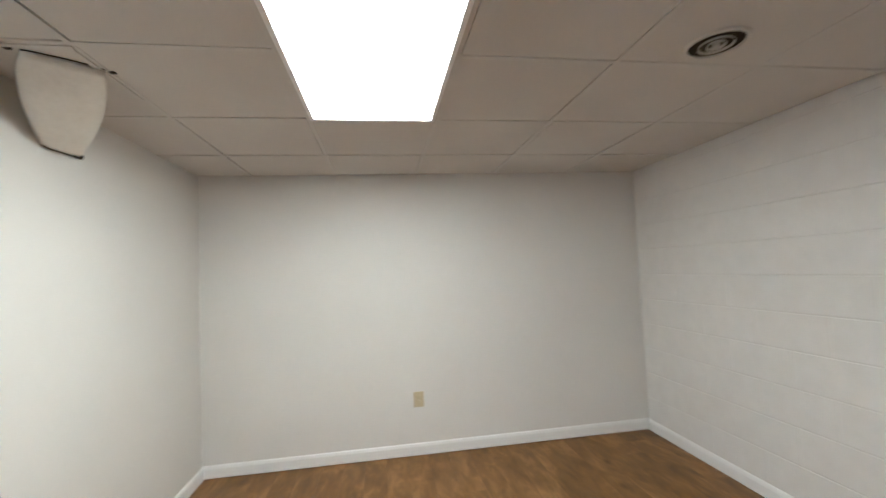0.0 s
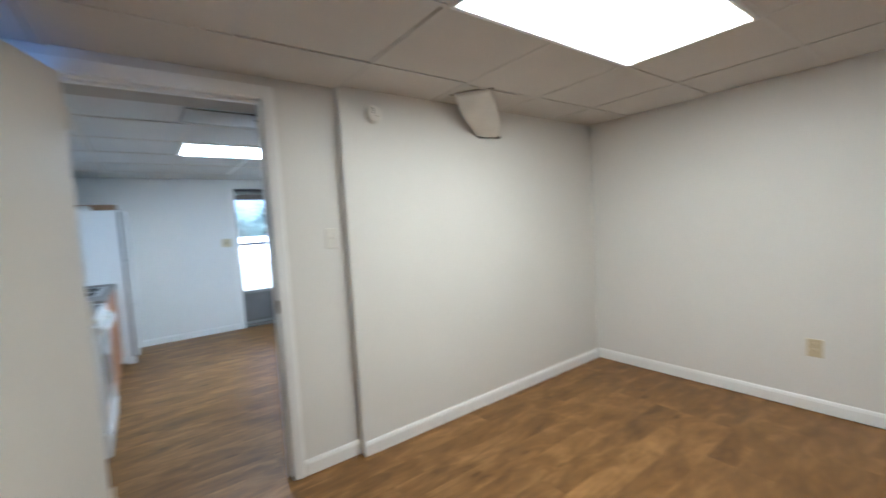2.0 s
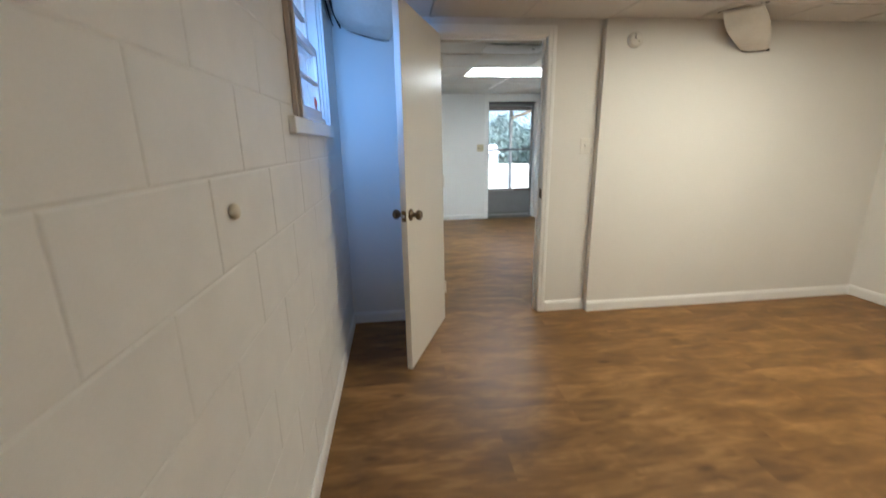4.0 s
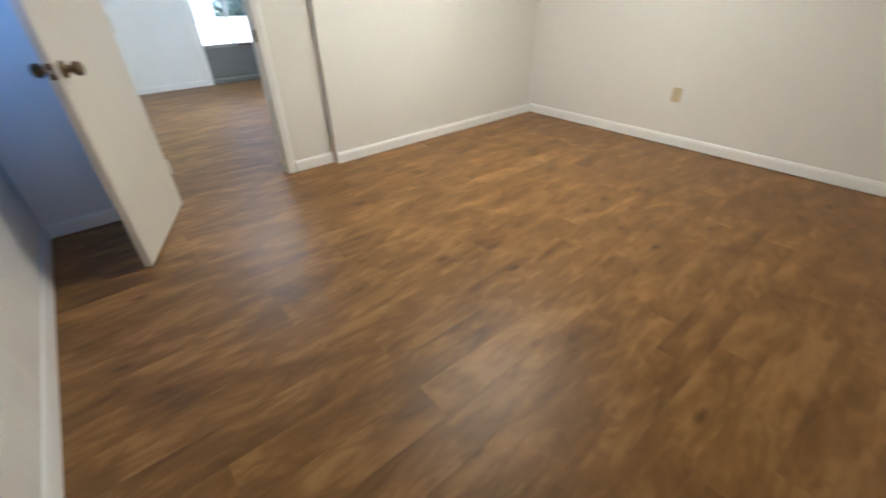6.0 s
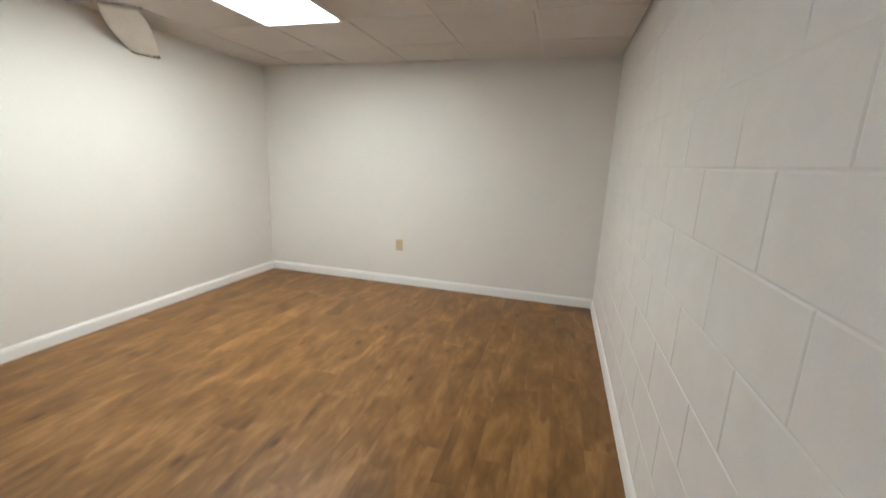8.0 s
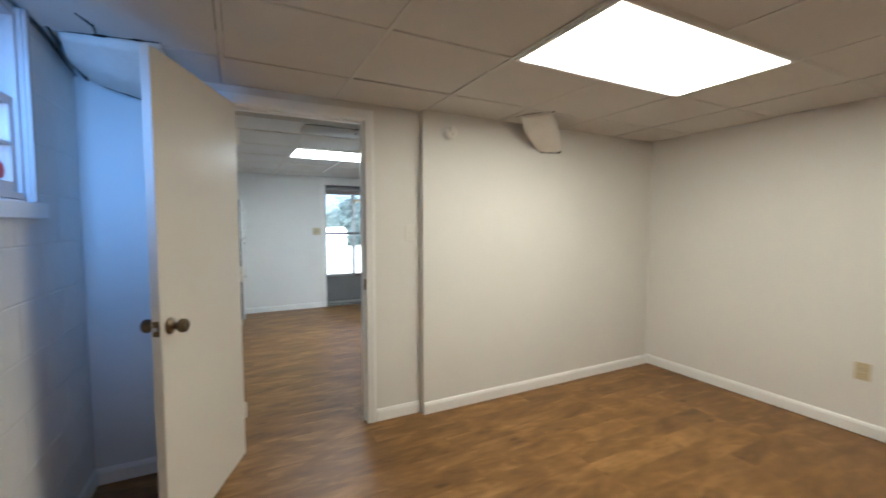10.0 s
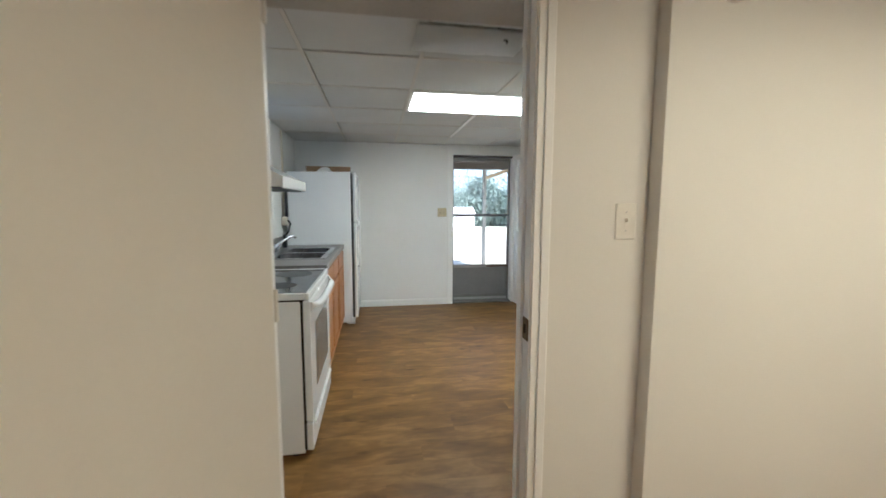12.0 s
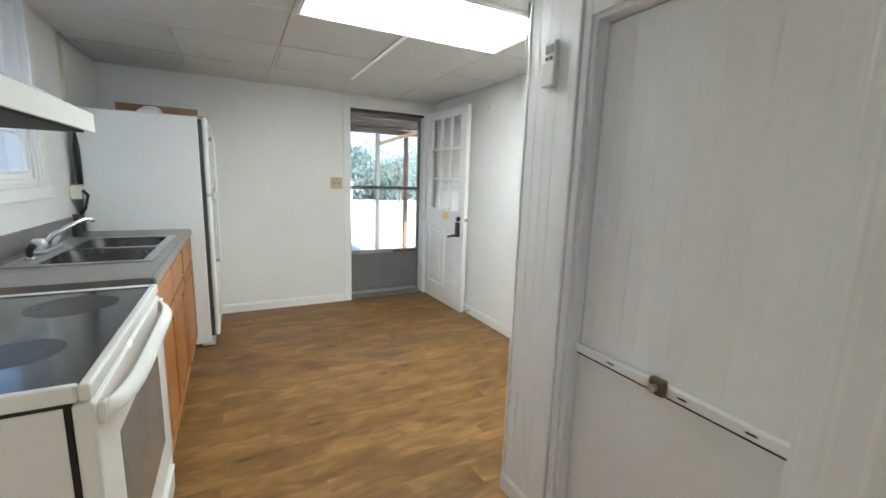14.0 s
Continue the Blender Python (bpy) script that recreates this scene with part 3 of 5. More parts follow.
box("crossbar", sx - 0.034, sx + 0.006, F0 + 0.030, F1 - 0.034, 1.183, 1.218, ALU, storm, "", 0.003)
for a, b in ((0.515, 1.188), (1.214, 1.925)):
    p = box("pane", sx - 0.018, sx - 0.014, F0 + 0.028, F1 - 0.032, a - 0.002, b + 0.002, PANE, storm)
    p.visible_shadow = False
box("kick_panel", sx - 0.020, sx - 0.010, F0 + 0.028, F1 - 0.032, 0.098, 0.477, KICK, storm, "dull grey metal kick panel")
box("rail_cover", sx - 0.004, sx + 0.010, F0 + 0.030, F1 - 0.034, 0.478, 0.522, ALU_L, storm, "pale grey middle rail", 0.004)
box("sweep", sx - 0.004, sx + 0.012, F0 + 0.030, F1 - 0.034, 0.030, 0.062, ALU_L, storm, "pale metal door sweep", 0.003)
box("push_bar", sx + 0.008, sx + 0.030, 1.32, F1 - 0.03, 0.485, 0.508, WOOD, storm, "brown closer bar", 0.006)
part("closer", tube(bmesh.new(), [(sx + 0.03, 1.36, 1.93), (sx + 0.03, F1 - 0.04, 1.93)], 0.012), ALU, storm)
tagged(boxes("threshold", [(KW - 0.19, KW + 0.01, F0, F1, 0.001, 0.020)], ALU, bev=0.004), "grey metal threshold under the storm door", "threshold", **STRUCT)
# near-black box puts the shade at the door head into the colour
tagged(boxes("trim", [(KW - 0.12, KW - 0.02, F0 + 0.001, F1 - 0.001, 1.970, FH - 0.002)], GASKET), "door head with weather strip, its shade painted dark", "weather strip", **STRUCT)

HX, HY = KW + 0.040, 1.665
ang2 = math.degrees(math.atan2(0.020, 0.815))
door2 = thing("door_2", pose(HX, HY, 0, 0, 0, ang2), "white painted outer door with nine small panes, open", "door", **STRUCT)
LW, LT = 0.812, 0.042
gx0, gx1, gz0, gz1 = 0.095, 0.700, 1.00, 1.925
bm = bmesh.new()
for r in ((0, gx0, 0.012, 2.0), (gx1, LW, 0.012, 2.0), (gx0, gx1, gz1, 2.0), (gx0, gx1, 0.80, gz0), (gx0, gx1, 0.012, 0.20), (0.360, 0.435, 0.20, 0.80)):
    bx(bm, r[0], r[1], 0, LT, r[2], r[3], 0.003)
leaf2 = part("leaf", bm, TRIM, door2)
for a, b in ((gx0, 0.360), (0.435, gx1)):
    bm = bmesh.new()
    bx(bm, a, b, 0.012, LT - 0.012, 0.20, 0.80)
    bx(bm, a + 0.03, b - 0.03, 0.006, LT - 0.006, 0.235, 0.765, 0.005)
    part("panel", bm, TRIM, door2)
cw, ch = (gx1 - gx0) / 3, (gz1 - gz0) / 3
bm = bmesh.new()
for k in (1, 2):
    bx(bm, gx0 + k * cw - 0.014, gx0 + k * cw + 0.014, 0.004, LT - 0.004, gz0, gz1, 0.004)
for k in (1, 2):
    for j in range(3):
        bx(bm, gx0 + j * cw + 0.014, gx0 + (j + 1) * cw - 0.014, 0.004, LT - 0.004, gz0 + k * ch - 0.012, gz0 + k * ch + 0.012, 0.004)
part("glazing_bars", bm, TRIM, door2)
for i in range(3):
    for j in range(3):
        p = box("pane", gx0 + i * cw + 0.012, gx0 + (i + 1) * cw - 0.012, LT / 2 - 0.002, LT / 2 + 0.002, gz0 + j * ch + 0.01, gz0 + (j + 1) * ch - 0.01, PANE, door2)
        p.visible_shadow = False
lock = box("lock_case", 0.694, 0.756, -0.028, 0.0, 0.76, 0.905, BLACK, door2, "black keypad lock", 0.008)
part("lever", tube(bmesh.new(), [(0.726, -0.022, 0.775), (0.726, -0.050, 0.775), (0.700, -0.056, 0.772), (0.625, -0.056, 0.752)], 0.012), BLACK, door2, "black lever handle", True)
part("deadbolt", lathe(bmesh.new(), [(0.026, 0), (0.026, 0.012), (0.018, 0.020), (0.016, 0.028)], Matrix.Translation((0.726, 0.0, 0.935)) @ pose(0, 0, 0, 90), 18), BLACK, door2, "dark deadbolt", True)
box("latch", LW, LW + 0.026, 0.010, 0.032, 0.918, 0.950, STEEL, door2, "", 0.003)
tagged(box("sticky_note", -5.605 + 0.42, -5.605 + 0.53, 1.6655, 1.667, 0.915, 0.980, YELLOW), "yellow paper note stuck on the white door", "note")
tagged(part("door_stop", tube(bmesh.new(), [(-4.74, KN - 0.013, 0.045), (-4.74, KN - 0.085, 0.045)], 0.008), STEEL, None, "", True), "small metal door stop on the baseboard", "door stop")

# ---- closet door: two leaves over one another, and a rail with a latch ----
closet = thing("door_3", None, "white painted closet door in two leaves, closed", "door", **STRUCT)
cy = PY + 0.045
upper = box("upper_leaf", Q0 + 0.016, Q1 - 0.016, cy + 0.008, cy + 0.03, 0.778, QH - 0.018, TRIM, closet, "boarded upper leaf", 0.003)
bw = (Q1 - Q0 - 0.034) / 12
for k in range(12):
    xa = Q0 + 0.017 + k * bw
    box("board", xa, xa + bw - 0.0001, cy, cy + 0.009, 0.780, QH - 0.020, TRIM, upper, "", 0.0007, 1)
box("lower_leaf", Q0 + 0.016, Q1 - 0.016, cy - 0.004, cy + 0.026, 0.015, 0.743, TRIM, closet, "", 0.003)
rail = box("rail", Q0 + 0.016, Q1 - 0.016, cy - 0.020, cy, 0.752, 0.782, TRIM, closet, "white slotted metal rail", 0.004)
# dark strip added to deepen the shade in the gap below the rail
box("rail_gap", Q0 + 0.018, Q1 - 0.018, cy - 0.012, cy - 0.0005, 0.744, 0.7525, GASKET, rail, "dark strip for the shade in the gap under the rail")
for k, x in enumerate((Q0 + 0.16, -2.03, -1.87)):
    box("slot", x - 0.012, x + 0.012, cy - 0.0215, cy - 0.019, 0.765, 0.770, GASKET, rail)
latch = box("latch", -2.115, -2.070, cy - 0.040, cy - 0.018, 0.752, 0.800, BRASS, closet, "worn brass cupboard latch", 0.006)
part("latch_knob", lathe(bmesh.new(), [(0.009, 0), (0.009, 0.012), (0.012, 0.016), (0.010, 0.022)], Matrix.Translation((-2.093, cy - 0.040, 0.776)) @ pose(0, 0, 0, 90), 12), STEEL, latch, "", True)

# ---- lights ----


def troffer(name, x0, x1, y0, y1, z, lens, label):
    t = thing(name, Matrix.Translation(((x0 + x1) / 2, (y0 + y1) / 2, z)), label, "ceiling light")
    hx, hy = (x1 - x0) / 2, (y1 - y0) / 2
    bm = bmesh.new()
    f = 0.020
    for r in ((-hx, -hx + f, -hy, hy), (hx - f, hx, -hy, hy), (-hx + f, hx - f, -hy, -hy + f), (-hx + f, hx - f, hy - f, hy)):
        bx(bm, *r, -0.010, 0.012, 0.003)
    part("frame", bm, TRIM, t)
    bm = bmesh.new()
    for r in ((-hx, -hx + 0.012, -hy, hy), (hx - 0.012, hx, -hy, hy), (-hx + 0.012, hx - 0.012, -hy, -hy + 0.012), (-hx + 0.012, hx - 0.012, hy - 0.012, hy)):
        bx(bm, *r, 0.013, 0.11)
    bx(bm, -hx, hx, -hy, hy, 0.11, 0.12)
    part("housing", bm, TRIM, t)
    box("diffuser", -hx + f - 0.002, hx - f + 0.002, -hy + f - 0.002, hy - f + 0.002, -0.004, 0.002, lens, t, "glowing white plastic diffuser")
    return t


troffer("ceiling_light", -0.474, 0.120, 0.706, 1.914, C, LENS, "fluorescent ceiling panel with a glowing white diffuser")
troffer("ceiling_light", -3.782, -3.188, 0.068, 1.272, C - 0.012, KLENS, "fluorescent kitchen ceiling panel with a glowing white diffuser")

# ---- bedroom fixtures ----
vent = thing("ceiling_vent", Matrix.Translation((1.026, 1.165, C)), "round white ceiling air vent with dark slots", "air vent")
part("flange", lathe(bmesh.new(), [(0.104, 0.001), (0.102, -0.004), (0.090, -0.008), (0.086, -0.003), (0.086, 0.02), (0.095, 0.02)], None, 40, False), TILE, vent, "", True)
part("backing", lathe(bmesh.new(), [(0.087, 0.0), (0.087, 0.003)], None, 40), DARK, vent)
for r0 in (0.052, 0.026):
    part("ring", lathe(bmesh.new(), [(r0, -0.001), (r0 + 0.003, -0.009), (r0 + 0.005, -0.009), (r0 + 0.002, 0.0)], None, 36, False), TILE, vent, "", True)
part("hub", lathe(bmesh.new(), [(0.012, 0.0), (0.014, -0.012), (0.009, -0.016)], None, 24), TILE, vent, "", True)


def wrapped_boot(l0, r0, l1, r1, way, bulge, depth, label, seed):
    """Cloth-wrapped duct from a line on the ceiling (l0 to r0) down to a line on the wall (l1 to r1), bulging the given way."""
    l0, r0, l1, r1, way = [Vector(v) for v in (l0, r0, l1, r1, way)]
    way.normalize()
    loops, low, lip = [], [], []
    for k in range(19):
        u = k / 18
        a, b = l0.lerp(l1, u), r0.lerp(r1, u)
        bow = 0.036 * math.sin(math.pi * min(1.0, 0.06 + 0.94 * u)) ** 0.8
        a, b = a + (a - b).normalized() * bow, b + (b - a).normalized() * bow
        swell = bulge * (0.25 + 0.90 * math.sin(math.pi * (0.10 + 0.83 * u)))
        ring = []
        for i in range(25):
            t = math.pi * i / 24
            p = a.lerp(b, 0.5 - 0.5 * math.cos(t)) + way * swell * math.sin(t) ** 0.55
            p += way * (0.007 * noise.noise(p * 9 + Vector((seed, 0, 0))) + 0.003 * noise.noise(p * 31))
            ring.append(p)
        if k == 0:
            lip = ring[:]
        low = ring[:]
        loops.append(ring + [b.lerp(a, i / 8) - way * depth * math.sin(math.pi * i / 8) ** 0.4 for i in range(1, 8)])
    t = thing("duct_boot", None, label, "duct boot")
    part("wrap", rings(bmesh.new(), loops), DUCT, t, "", True)
    rr = lambda i, base, more: base + more * max(0.0, noise.noise(Vector((i * 0.33, seed, 7))))
    part("torn_edge", tube(bmesh.new(), [p + Vector((0, 0, -0.002)) for p in low[1:-1]], [rr(i, 0.0022, 0.006) for i in range(23)], 6), DARK, t, "dark torn edge at the wall")
    edge = [Vector((p.x, p.y, C - 0.001)) for p in lip]
    part("ceiling_crack", tube(bmesh.new(), edge, [rr(i, 0.0018, 0.007 if seed == 5 else 0.003) for i in range(25)], 6), DARK, t, "dark crack where it leaves the ceiling")
    return t


boot = wrapped_boot((-1.252, 1.364, C + 0.006), (-1.100, 1.472, C + 0.006), (-1.449, 1.690, 1.942), (-1.449, 1.900, 1.948), (0.62, -0.32, -0.72), 0.052, 0.07, "cream wrapped duct sloping from ceiling to wall", 3)
part("torn_corner", bx(bmesh.new(), -1.449, -1.432, 1.880, 1.902, 1.931, 1.950, 0.004), DARK, boot, "dark gap at the lower corner")
for x, y in ((-1.285, 1.346), (-1.076, 1.492)):
    part("dark_gap", bx(bmesh.new(), x - 0.010, x + 0.010, y - 0.009, y + 0.009, C - 0.004, C + 0.003, 0.003), DARK, boot, "dark gap at the corner of the duct")
boot = wrapped_boot((-1.090, -1.085, C + 0.006), (-1.040, -0.760, C + 0.006), (-1.506, -1.080, 2.075), (-1.506, -0.800, 2.000), (0.20, -0.15, -1.0), 0.072, 0.05, "cream wrapped duct in the ceiling corner", 5)
# solid dark tube stands for the shadow between duct and wall
part("dark_gap", tube(bmesh.new(), [(-1.05, -1.120, C - 0.004), (-1.15, -1.124, C - 0.012), (-1.27, -1.122, C - 0.030), (-1.39, -1.116, C - 0.050), (-1.50, -1.112, C - 0.070)], [0.003, 0.007, 0.011, 0.010, 0.005], 8), DARK, boot, "dark tube for the deep shadow between duct and wall", True)
crack = [(-0.86 - 0.065 * k, S + 0.006 + 0.010 * math.sin(k * 0.5) + 0.0015 * k, C - 0.004 - 0.0075 * max(0, k - 3)) for k in range(11)]
tagged(part("trim", tube(bmesh.new(), crack, [0.0012 + 0.0006 * min(k, 11 - k) for k in range(11)], 8), DARK), "dark gap between wall, ceiling and duct", "gap", **STRUCT)
tagged(part("trim", tube(bmesh.new(), [(-0.88, -0.99, C), (-0.97, -0.96, C - 0.001), (-1.05, -0.97, C - 0.002)], [0.002, 0.0045, 0.003], 6), DARK), "dark torn gap in the ceiling tile", "gap", **STRUCT)
for a in ((-1.456, -1.090, 1.318, 1.332, C - 0.006, C + 0.006), (-1.112, -1.094, 1.332, 1.72, C - 0.006, C + 0.006)):
    tagged(box("trim", *a, TBAR), "cream ceiling trim beside the duct", "ceiling trim", kind="structure")

smoke = thing("smoke_detector", Matrix.Translation((XP, 0.877, 1.995)) @ pose(0, 0, 0, 0, 90, 0), "round cream smoke detector on the wall", "smoke detector")
part("base", lathe(bmesh.new(), [(0.052, 0.0), (0.053, 0.012), (0.050, 0.016)], None, 32), WHITE_PLASTIC, smoke, "", True)
part("cover", lathe(bmesh.new(), [(0.047, 0.014), (0.047, 0.026), (0.041, 0.034), (0.020, 0.036)], None, 32), WHITE_PLASTIC, smoke, "", True)
for k in range(3):
    box("slot", -0.030 + 0.012 * k, -0.026 + 0.012 * k, -0.022, -0.006, 0.0345, 0.0368, GASKET, smoke)
part("test_button", lathe(bmesh.new(), [(0.006, 0.035), (0.005, 0.038)], Matrix.Translation((0.014, 0.012, 0)), 14), VENT_BEIGE, smoke, "", True)


def wall_plate(name, m, w, h, material, label, category, kind):
    """Wall plate in local x (width), z (height), facing local -y."""
    t = thing(name, m, label, category)
    bm = bmesh.new()
    bx(bm, -w / 2, w / 2, -0.006, 0.0, -h / 2, h / 2, 0.0025)
    part("plate", bm, material, t)
    if kind == "toggle":
        gangs = (0,) if w < 0.1 else (-0.023, 0.023)
        for g in gangs:
            box("slot", g - 0.006, g + 0.006, -0.0068, -0.005, -0.013, 0.013, GASKET if material == IVORY else WHITE_PLASTIC, t)
            bm = bmesh.new()
            bx(bm, g - 0.0045, g + 0.0045, -0.020, -0.004, -0.001, 0.010, 0.002)
            part("toggle", bm, material, t)
            for z in (-0.030, 0.030):
                part("screw", lathe(bmesh.new(), [(0.0025, 0.0055), (0.002, 0.0072)], Matrix.Translation((g, 0, z)) @ pose(0, 0, 0, 90), 10), STEEL, t)
    else:
        for z in (-0.0195, 0.0195):
            face = part("socket_face", lathe(bmesh.new(), [(0.0165, 0.004), (0.0165, 0.008), (0.014, 0.009)], Matrix.Translation((0, 0, z)) @ pose(0, 0, 0, 90), 20), material, t)
            for dx in (-0.006, 0.006):
                box("slot", dx - 0.001, dx + 0.001, -0.0098, -0.0085, z - 0.001, z + 0.007, GASKET, face)
        part("screw", lathe(bmesh.new(), [(0.003, 0.0055), (0.0028, 0.0075)], pose(0, 0, 0, 90), 10), STEEL, t)
    return t


wall_plate("outlet", Matrix.Translation((0.075, N, 0.413)), 0.076, 0.114, IVORY, "ivory double power outlet on the white wall", "outlet", "socket")
wall_plate("light_switch", pose(XD, 0.595, 1.291, 0, 0, 90), 0.070, 0.114, WHITE_PLASTIC, "cream toggle light switch beside the bedroom doorway", "light switch", "toggle")
wall_plate("light_switch", pose(KW, 0.677, 1.241, 0, 0, 90), 0.116, 0.114, IVORY, "ivory double light switch beside the outer door", "light switch", "toggle")
tagged(part("bumper", lathe(bmesh.new(), [(0.016, 0), (0.018, 0.007), (0.015, 0.014), (0.008, 0.017)], Matrix.Translation((0.498, S, 1.190)) @ pose(0, 0, 0, -90), 20), RACEWAY, None, "", True), "small round cream bumper on the block wall", "wall bumper")

# ---- kitchen ----
FX0, FX1 = -5.600, -4.840
fridge = thing("refrigerator", Matrix.Translation((FX0, -1.12, 0)), "white top-freezer refrigerator against the wall", "refrigerator")
w = FX1 - FX0
box("body", 0, w, 0.0, 0.665, 0.03, 1.688, APPL_SIDE, fridge, "", 0.008)
box("base_grille", 0.02, w - 0.02, 0.60, 0.685, 0.005, 0.075, APPL, fridge, "", 0.004)
box("gasket", 0.004, w - 0.003, 0.664, 0.689, 0.09, 1.672, GASKET, fridge, "dark door gasket")
fd = box("freezer_door", 0, w, 0.688, 0.722, 1.150, 1.684, APPL, fridge, "", 0.014, 3)
rd = box("fridge_door", 0, w, 0.688, 0.722, 0.085, 1.138, APPL, fridge, "", 0.014, 3)
for par, a, b in ((fd, 1.160, 1.560), (rd, 0.640, 1.120)):
    bm = bmesh.new()
    bx(bm, w - 0.075, w - 0.045, 0.740, 0.760, a, b, 0.007)
    part("handle", bm, APPL, par, "white door handle")
    for z in (a + 0.004, b - 0.030):
        box("handle_mount", w - 0.072, w - 0.048, 0.714, 0.745, z, z + 0.026, STEEL if z < b - 0.1 and par == rd else CHROME, par, "", 0.004)
for z in (1.684, 1.138):
    box("hinge", w - 0.09, w - 0.02, 0.640, 0.712, z, z + 0.010, STEEL, fridge, "", 0.003)
for dx in (0.05, w - 0.05):
    for y in (0.06, 0.62):
        part("foot", lathe(bmesh.new(), [(0.018, 0.001), (0.018, 0.032)], Matrix.Translation((dx, y, 0)), 12), BLACK, fridge)
cb = thing("cardboard_tray", pose(-5.30, -0.72, 1.689, 0, 0, 4), "flattened brown cardboard tray on the refrigerator", "cardboard box")
box("bottom", -0.24, 0.24, -0.24, 0.24, 0.0, 0.006, CARD, cb)
for r in ((-0.24, 0.24, 0.234, 0.24), (-0.24, 0.24, -0.24, -0.234), (-0.24, -0.234, -0.234, 0.234), (0.234, 0.24, -0.234, 0.234)):
    box("side", *r, 0.006, 0.072, CARD, cb)
pp = bmesh.new()
rings(pp, [[Vector((x * s, y * s, z)) for x, y in ((-0.10, -0.06), (0.10, -0.07), (0.11, 0.05), (-0.09, 0.07))] for s, z in ((1.0, 0.0), (0.95, 0.02), (0.5, 0.055))])
for v in pp.verts:
    v.co += Vector((-5.02, -0.74, 1.689))
    v.co.y += 0.06 * (v.co.z - 1.689) * 4
tagged(part("paper_bundle", pp, PAPER), "crumpled white paper bundle on the refrigerator", "paper")

# base cabinets: width, drawers and doors


def base_cabinet(x1, width, n, label):
    """Oak base cabinet whose east end is at x1; local x runs west."""
    t = thing("base_cabinet", pose(x1, -0.560, 0, 0, 0, 180), label, "cabinet", "kitchen base cabinets")
    d = 0.60
    bm = bmesh.new()
    bx(bm, 0, width, 0.07, d, 0.001, 0.10)
    bx(bm, 0, 0.018, 0.018, d, 0.10, 0.868)
    bx(bm, width - 0.018, width, 0.018, d, 0.10, 0.868)
    bx(bm, 0.018, width - 0.018, 0.018, d, 0.10, 0.118)
    bx(bm, 0.018, width - 0.018, d - 0.01, d, 0.118, 0.868)
    part("body", bm, OAK, t)
    bm = bmesh.new()
    f = 0.040
    bx(bm, 0, width, 0.0, 0.018, 0.10, 0.135, 0.001)
    bx(bm, 0, width, 0.0, 0.018, 0.838, 0.868, 0.001)
    bx(bm, 0, width, 0.0, 0.018, 0.680, 0.715, 0.001)
    for k in range(n + 1):
        c = k * (width - f) / n
        for a, b in ((0.135, 0.680), (0.715, 0.838)):
            bx(bm, c, c + f, 0.0, 0.018, a, b, 0.001)
    part("face_frame", bm, OAK, t)
    for k in range(n):
        a, b = k * (width - f) / n + 0.026, (k + 1) * (width - f) / n + 0.014
        part("drawer_front", bx(bmesh.new(), a, b, -0.019, -0.001, 0.704, 0.850, 0.006), OAK, t)
        bm = bmesh.new()
        s = 0.055
        for r in ((a, a + s, 0.122, 0.690), (b - s, b, 0.122, 0.690), (a + s, b - s, 0.122, 0.122 + s), (a + s, b - s, 0.690 - s, 0.690)):
            bx(bm, r[0], r[1], -0.020, -0.001, r[2], r[3], 0.003)
        bx(bm, a + s - 0.004, b - s + 0.004, -0.011, -0.003, 0.118 + s, 0.694 - s)
        bx(bm, a + s + 0.022, b - s - 0.022, -0.017, -0.008, 0.122 + s + 0.022, 0.690 - s - 0.022, 0.005)
        part("door", bm, OAK, t)
    return t


base_cabinet(-3.290, 0.930, 2, "honey oak sink base cabinet with raised panel doors")
base_cabinet(-4.222, 0.580, 1, "honey oak base cabinet with one drawer and door")

# worktop with a cut-out for the sink
CX0, CX1, CY0, CY1 = -4.812, -3.282, S + 0.002, -0.535
SX0, SX1, SY0, SY1 = -4.455, -3.615, -1.095, -0.595
top = thing("worktop", None, "grey laminate worktop with a rolled front edge", "worktop")
bm = bmesh.new()
outer = [(CX0, CY0), (CX1, CY0), (CX1, CY1 - 0.02), (CX0, CY1 - 0.02)]
inner = [(SX0 + 0.02, SY0 + 0.02), (SX1 - 0.02, SY0 + 0.02), (SX1 - 0.02, SY1 - 0.02), (SX0 + 0.02, SY1 - 0.02)]
lv = [[bm.verts.new((x, y, z)) for x, y in q] for q, z in ((outer, 0.870), (outer, 0.910), (inner, 0.910), (inner, 0.870))]
for k in range(4):
    for i in range(4):
        j = (i + 1) % 4
        bm.faces.new((lv[k][i], lv[k][j], lv[(k + 1) % 4][j], lv[(k + 1) % 4][i]))
part("slab", bm, LAMINATE, top)
box("front_edge", CX0, CX1, CY1 - 0.020, CY1, 0.866, 0.9105, LAMINATE, top, "", 0.009, 3)
box("splashback", CX0, CX1, S + 0.002, S + 0.022, 0.9105, 1.010, SPLASH, top, "dark grey laminate splashback", 0.004)

sink = thing("sink", None, "stainless steel double bowl sink set in the worktop", "sink")
bm = bmesh.new()
B = [(SX0 + 0.035, (SX0 + SX1) / 2 - 0.015), ((SX0 + SX1) / 2 + 0.015, SX1 - 0.035)]
by0, by1 = SY0 + 0.105, SY1 - 0.035
for r in ((SX0, SX1, SY0, by0), (SX0, SX1, by1, SY1), (SX0, B[0][0], by0, by1), (B[0][1], B[1][0], by0, by1), (B[1][1], SX1, by0, by1)):
    bx(bm, *r, 0.910, 0.9165)
part("rim", bm, STEEL, sink)
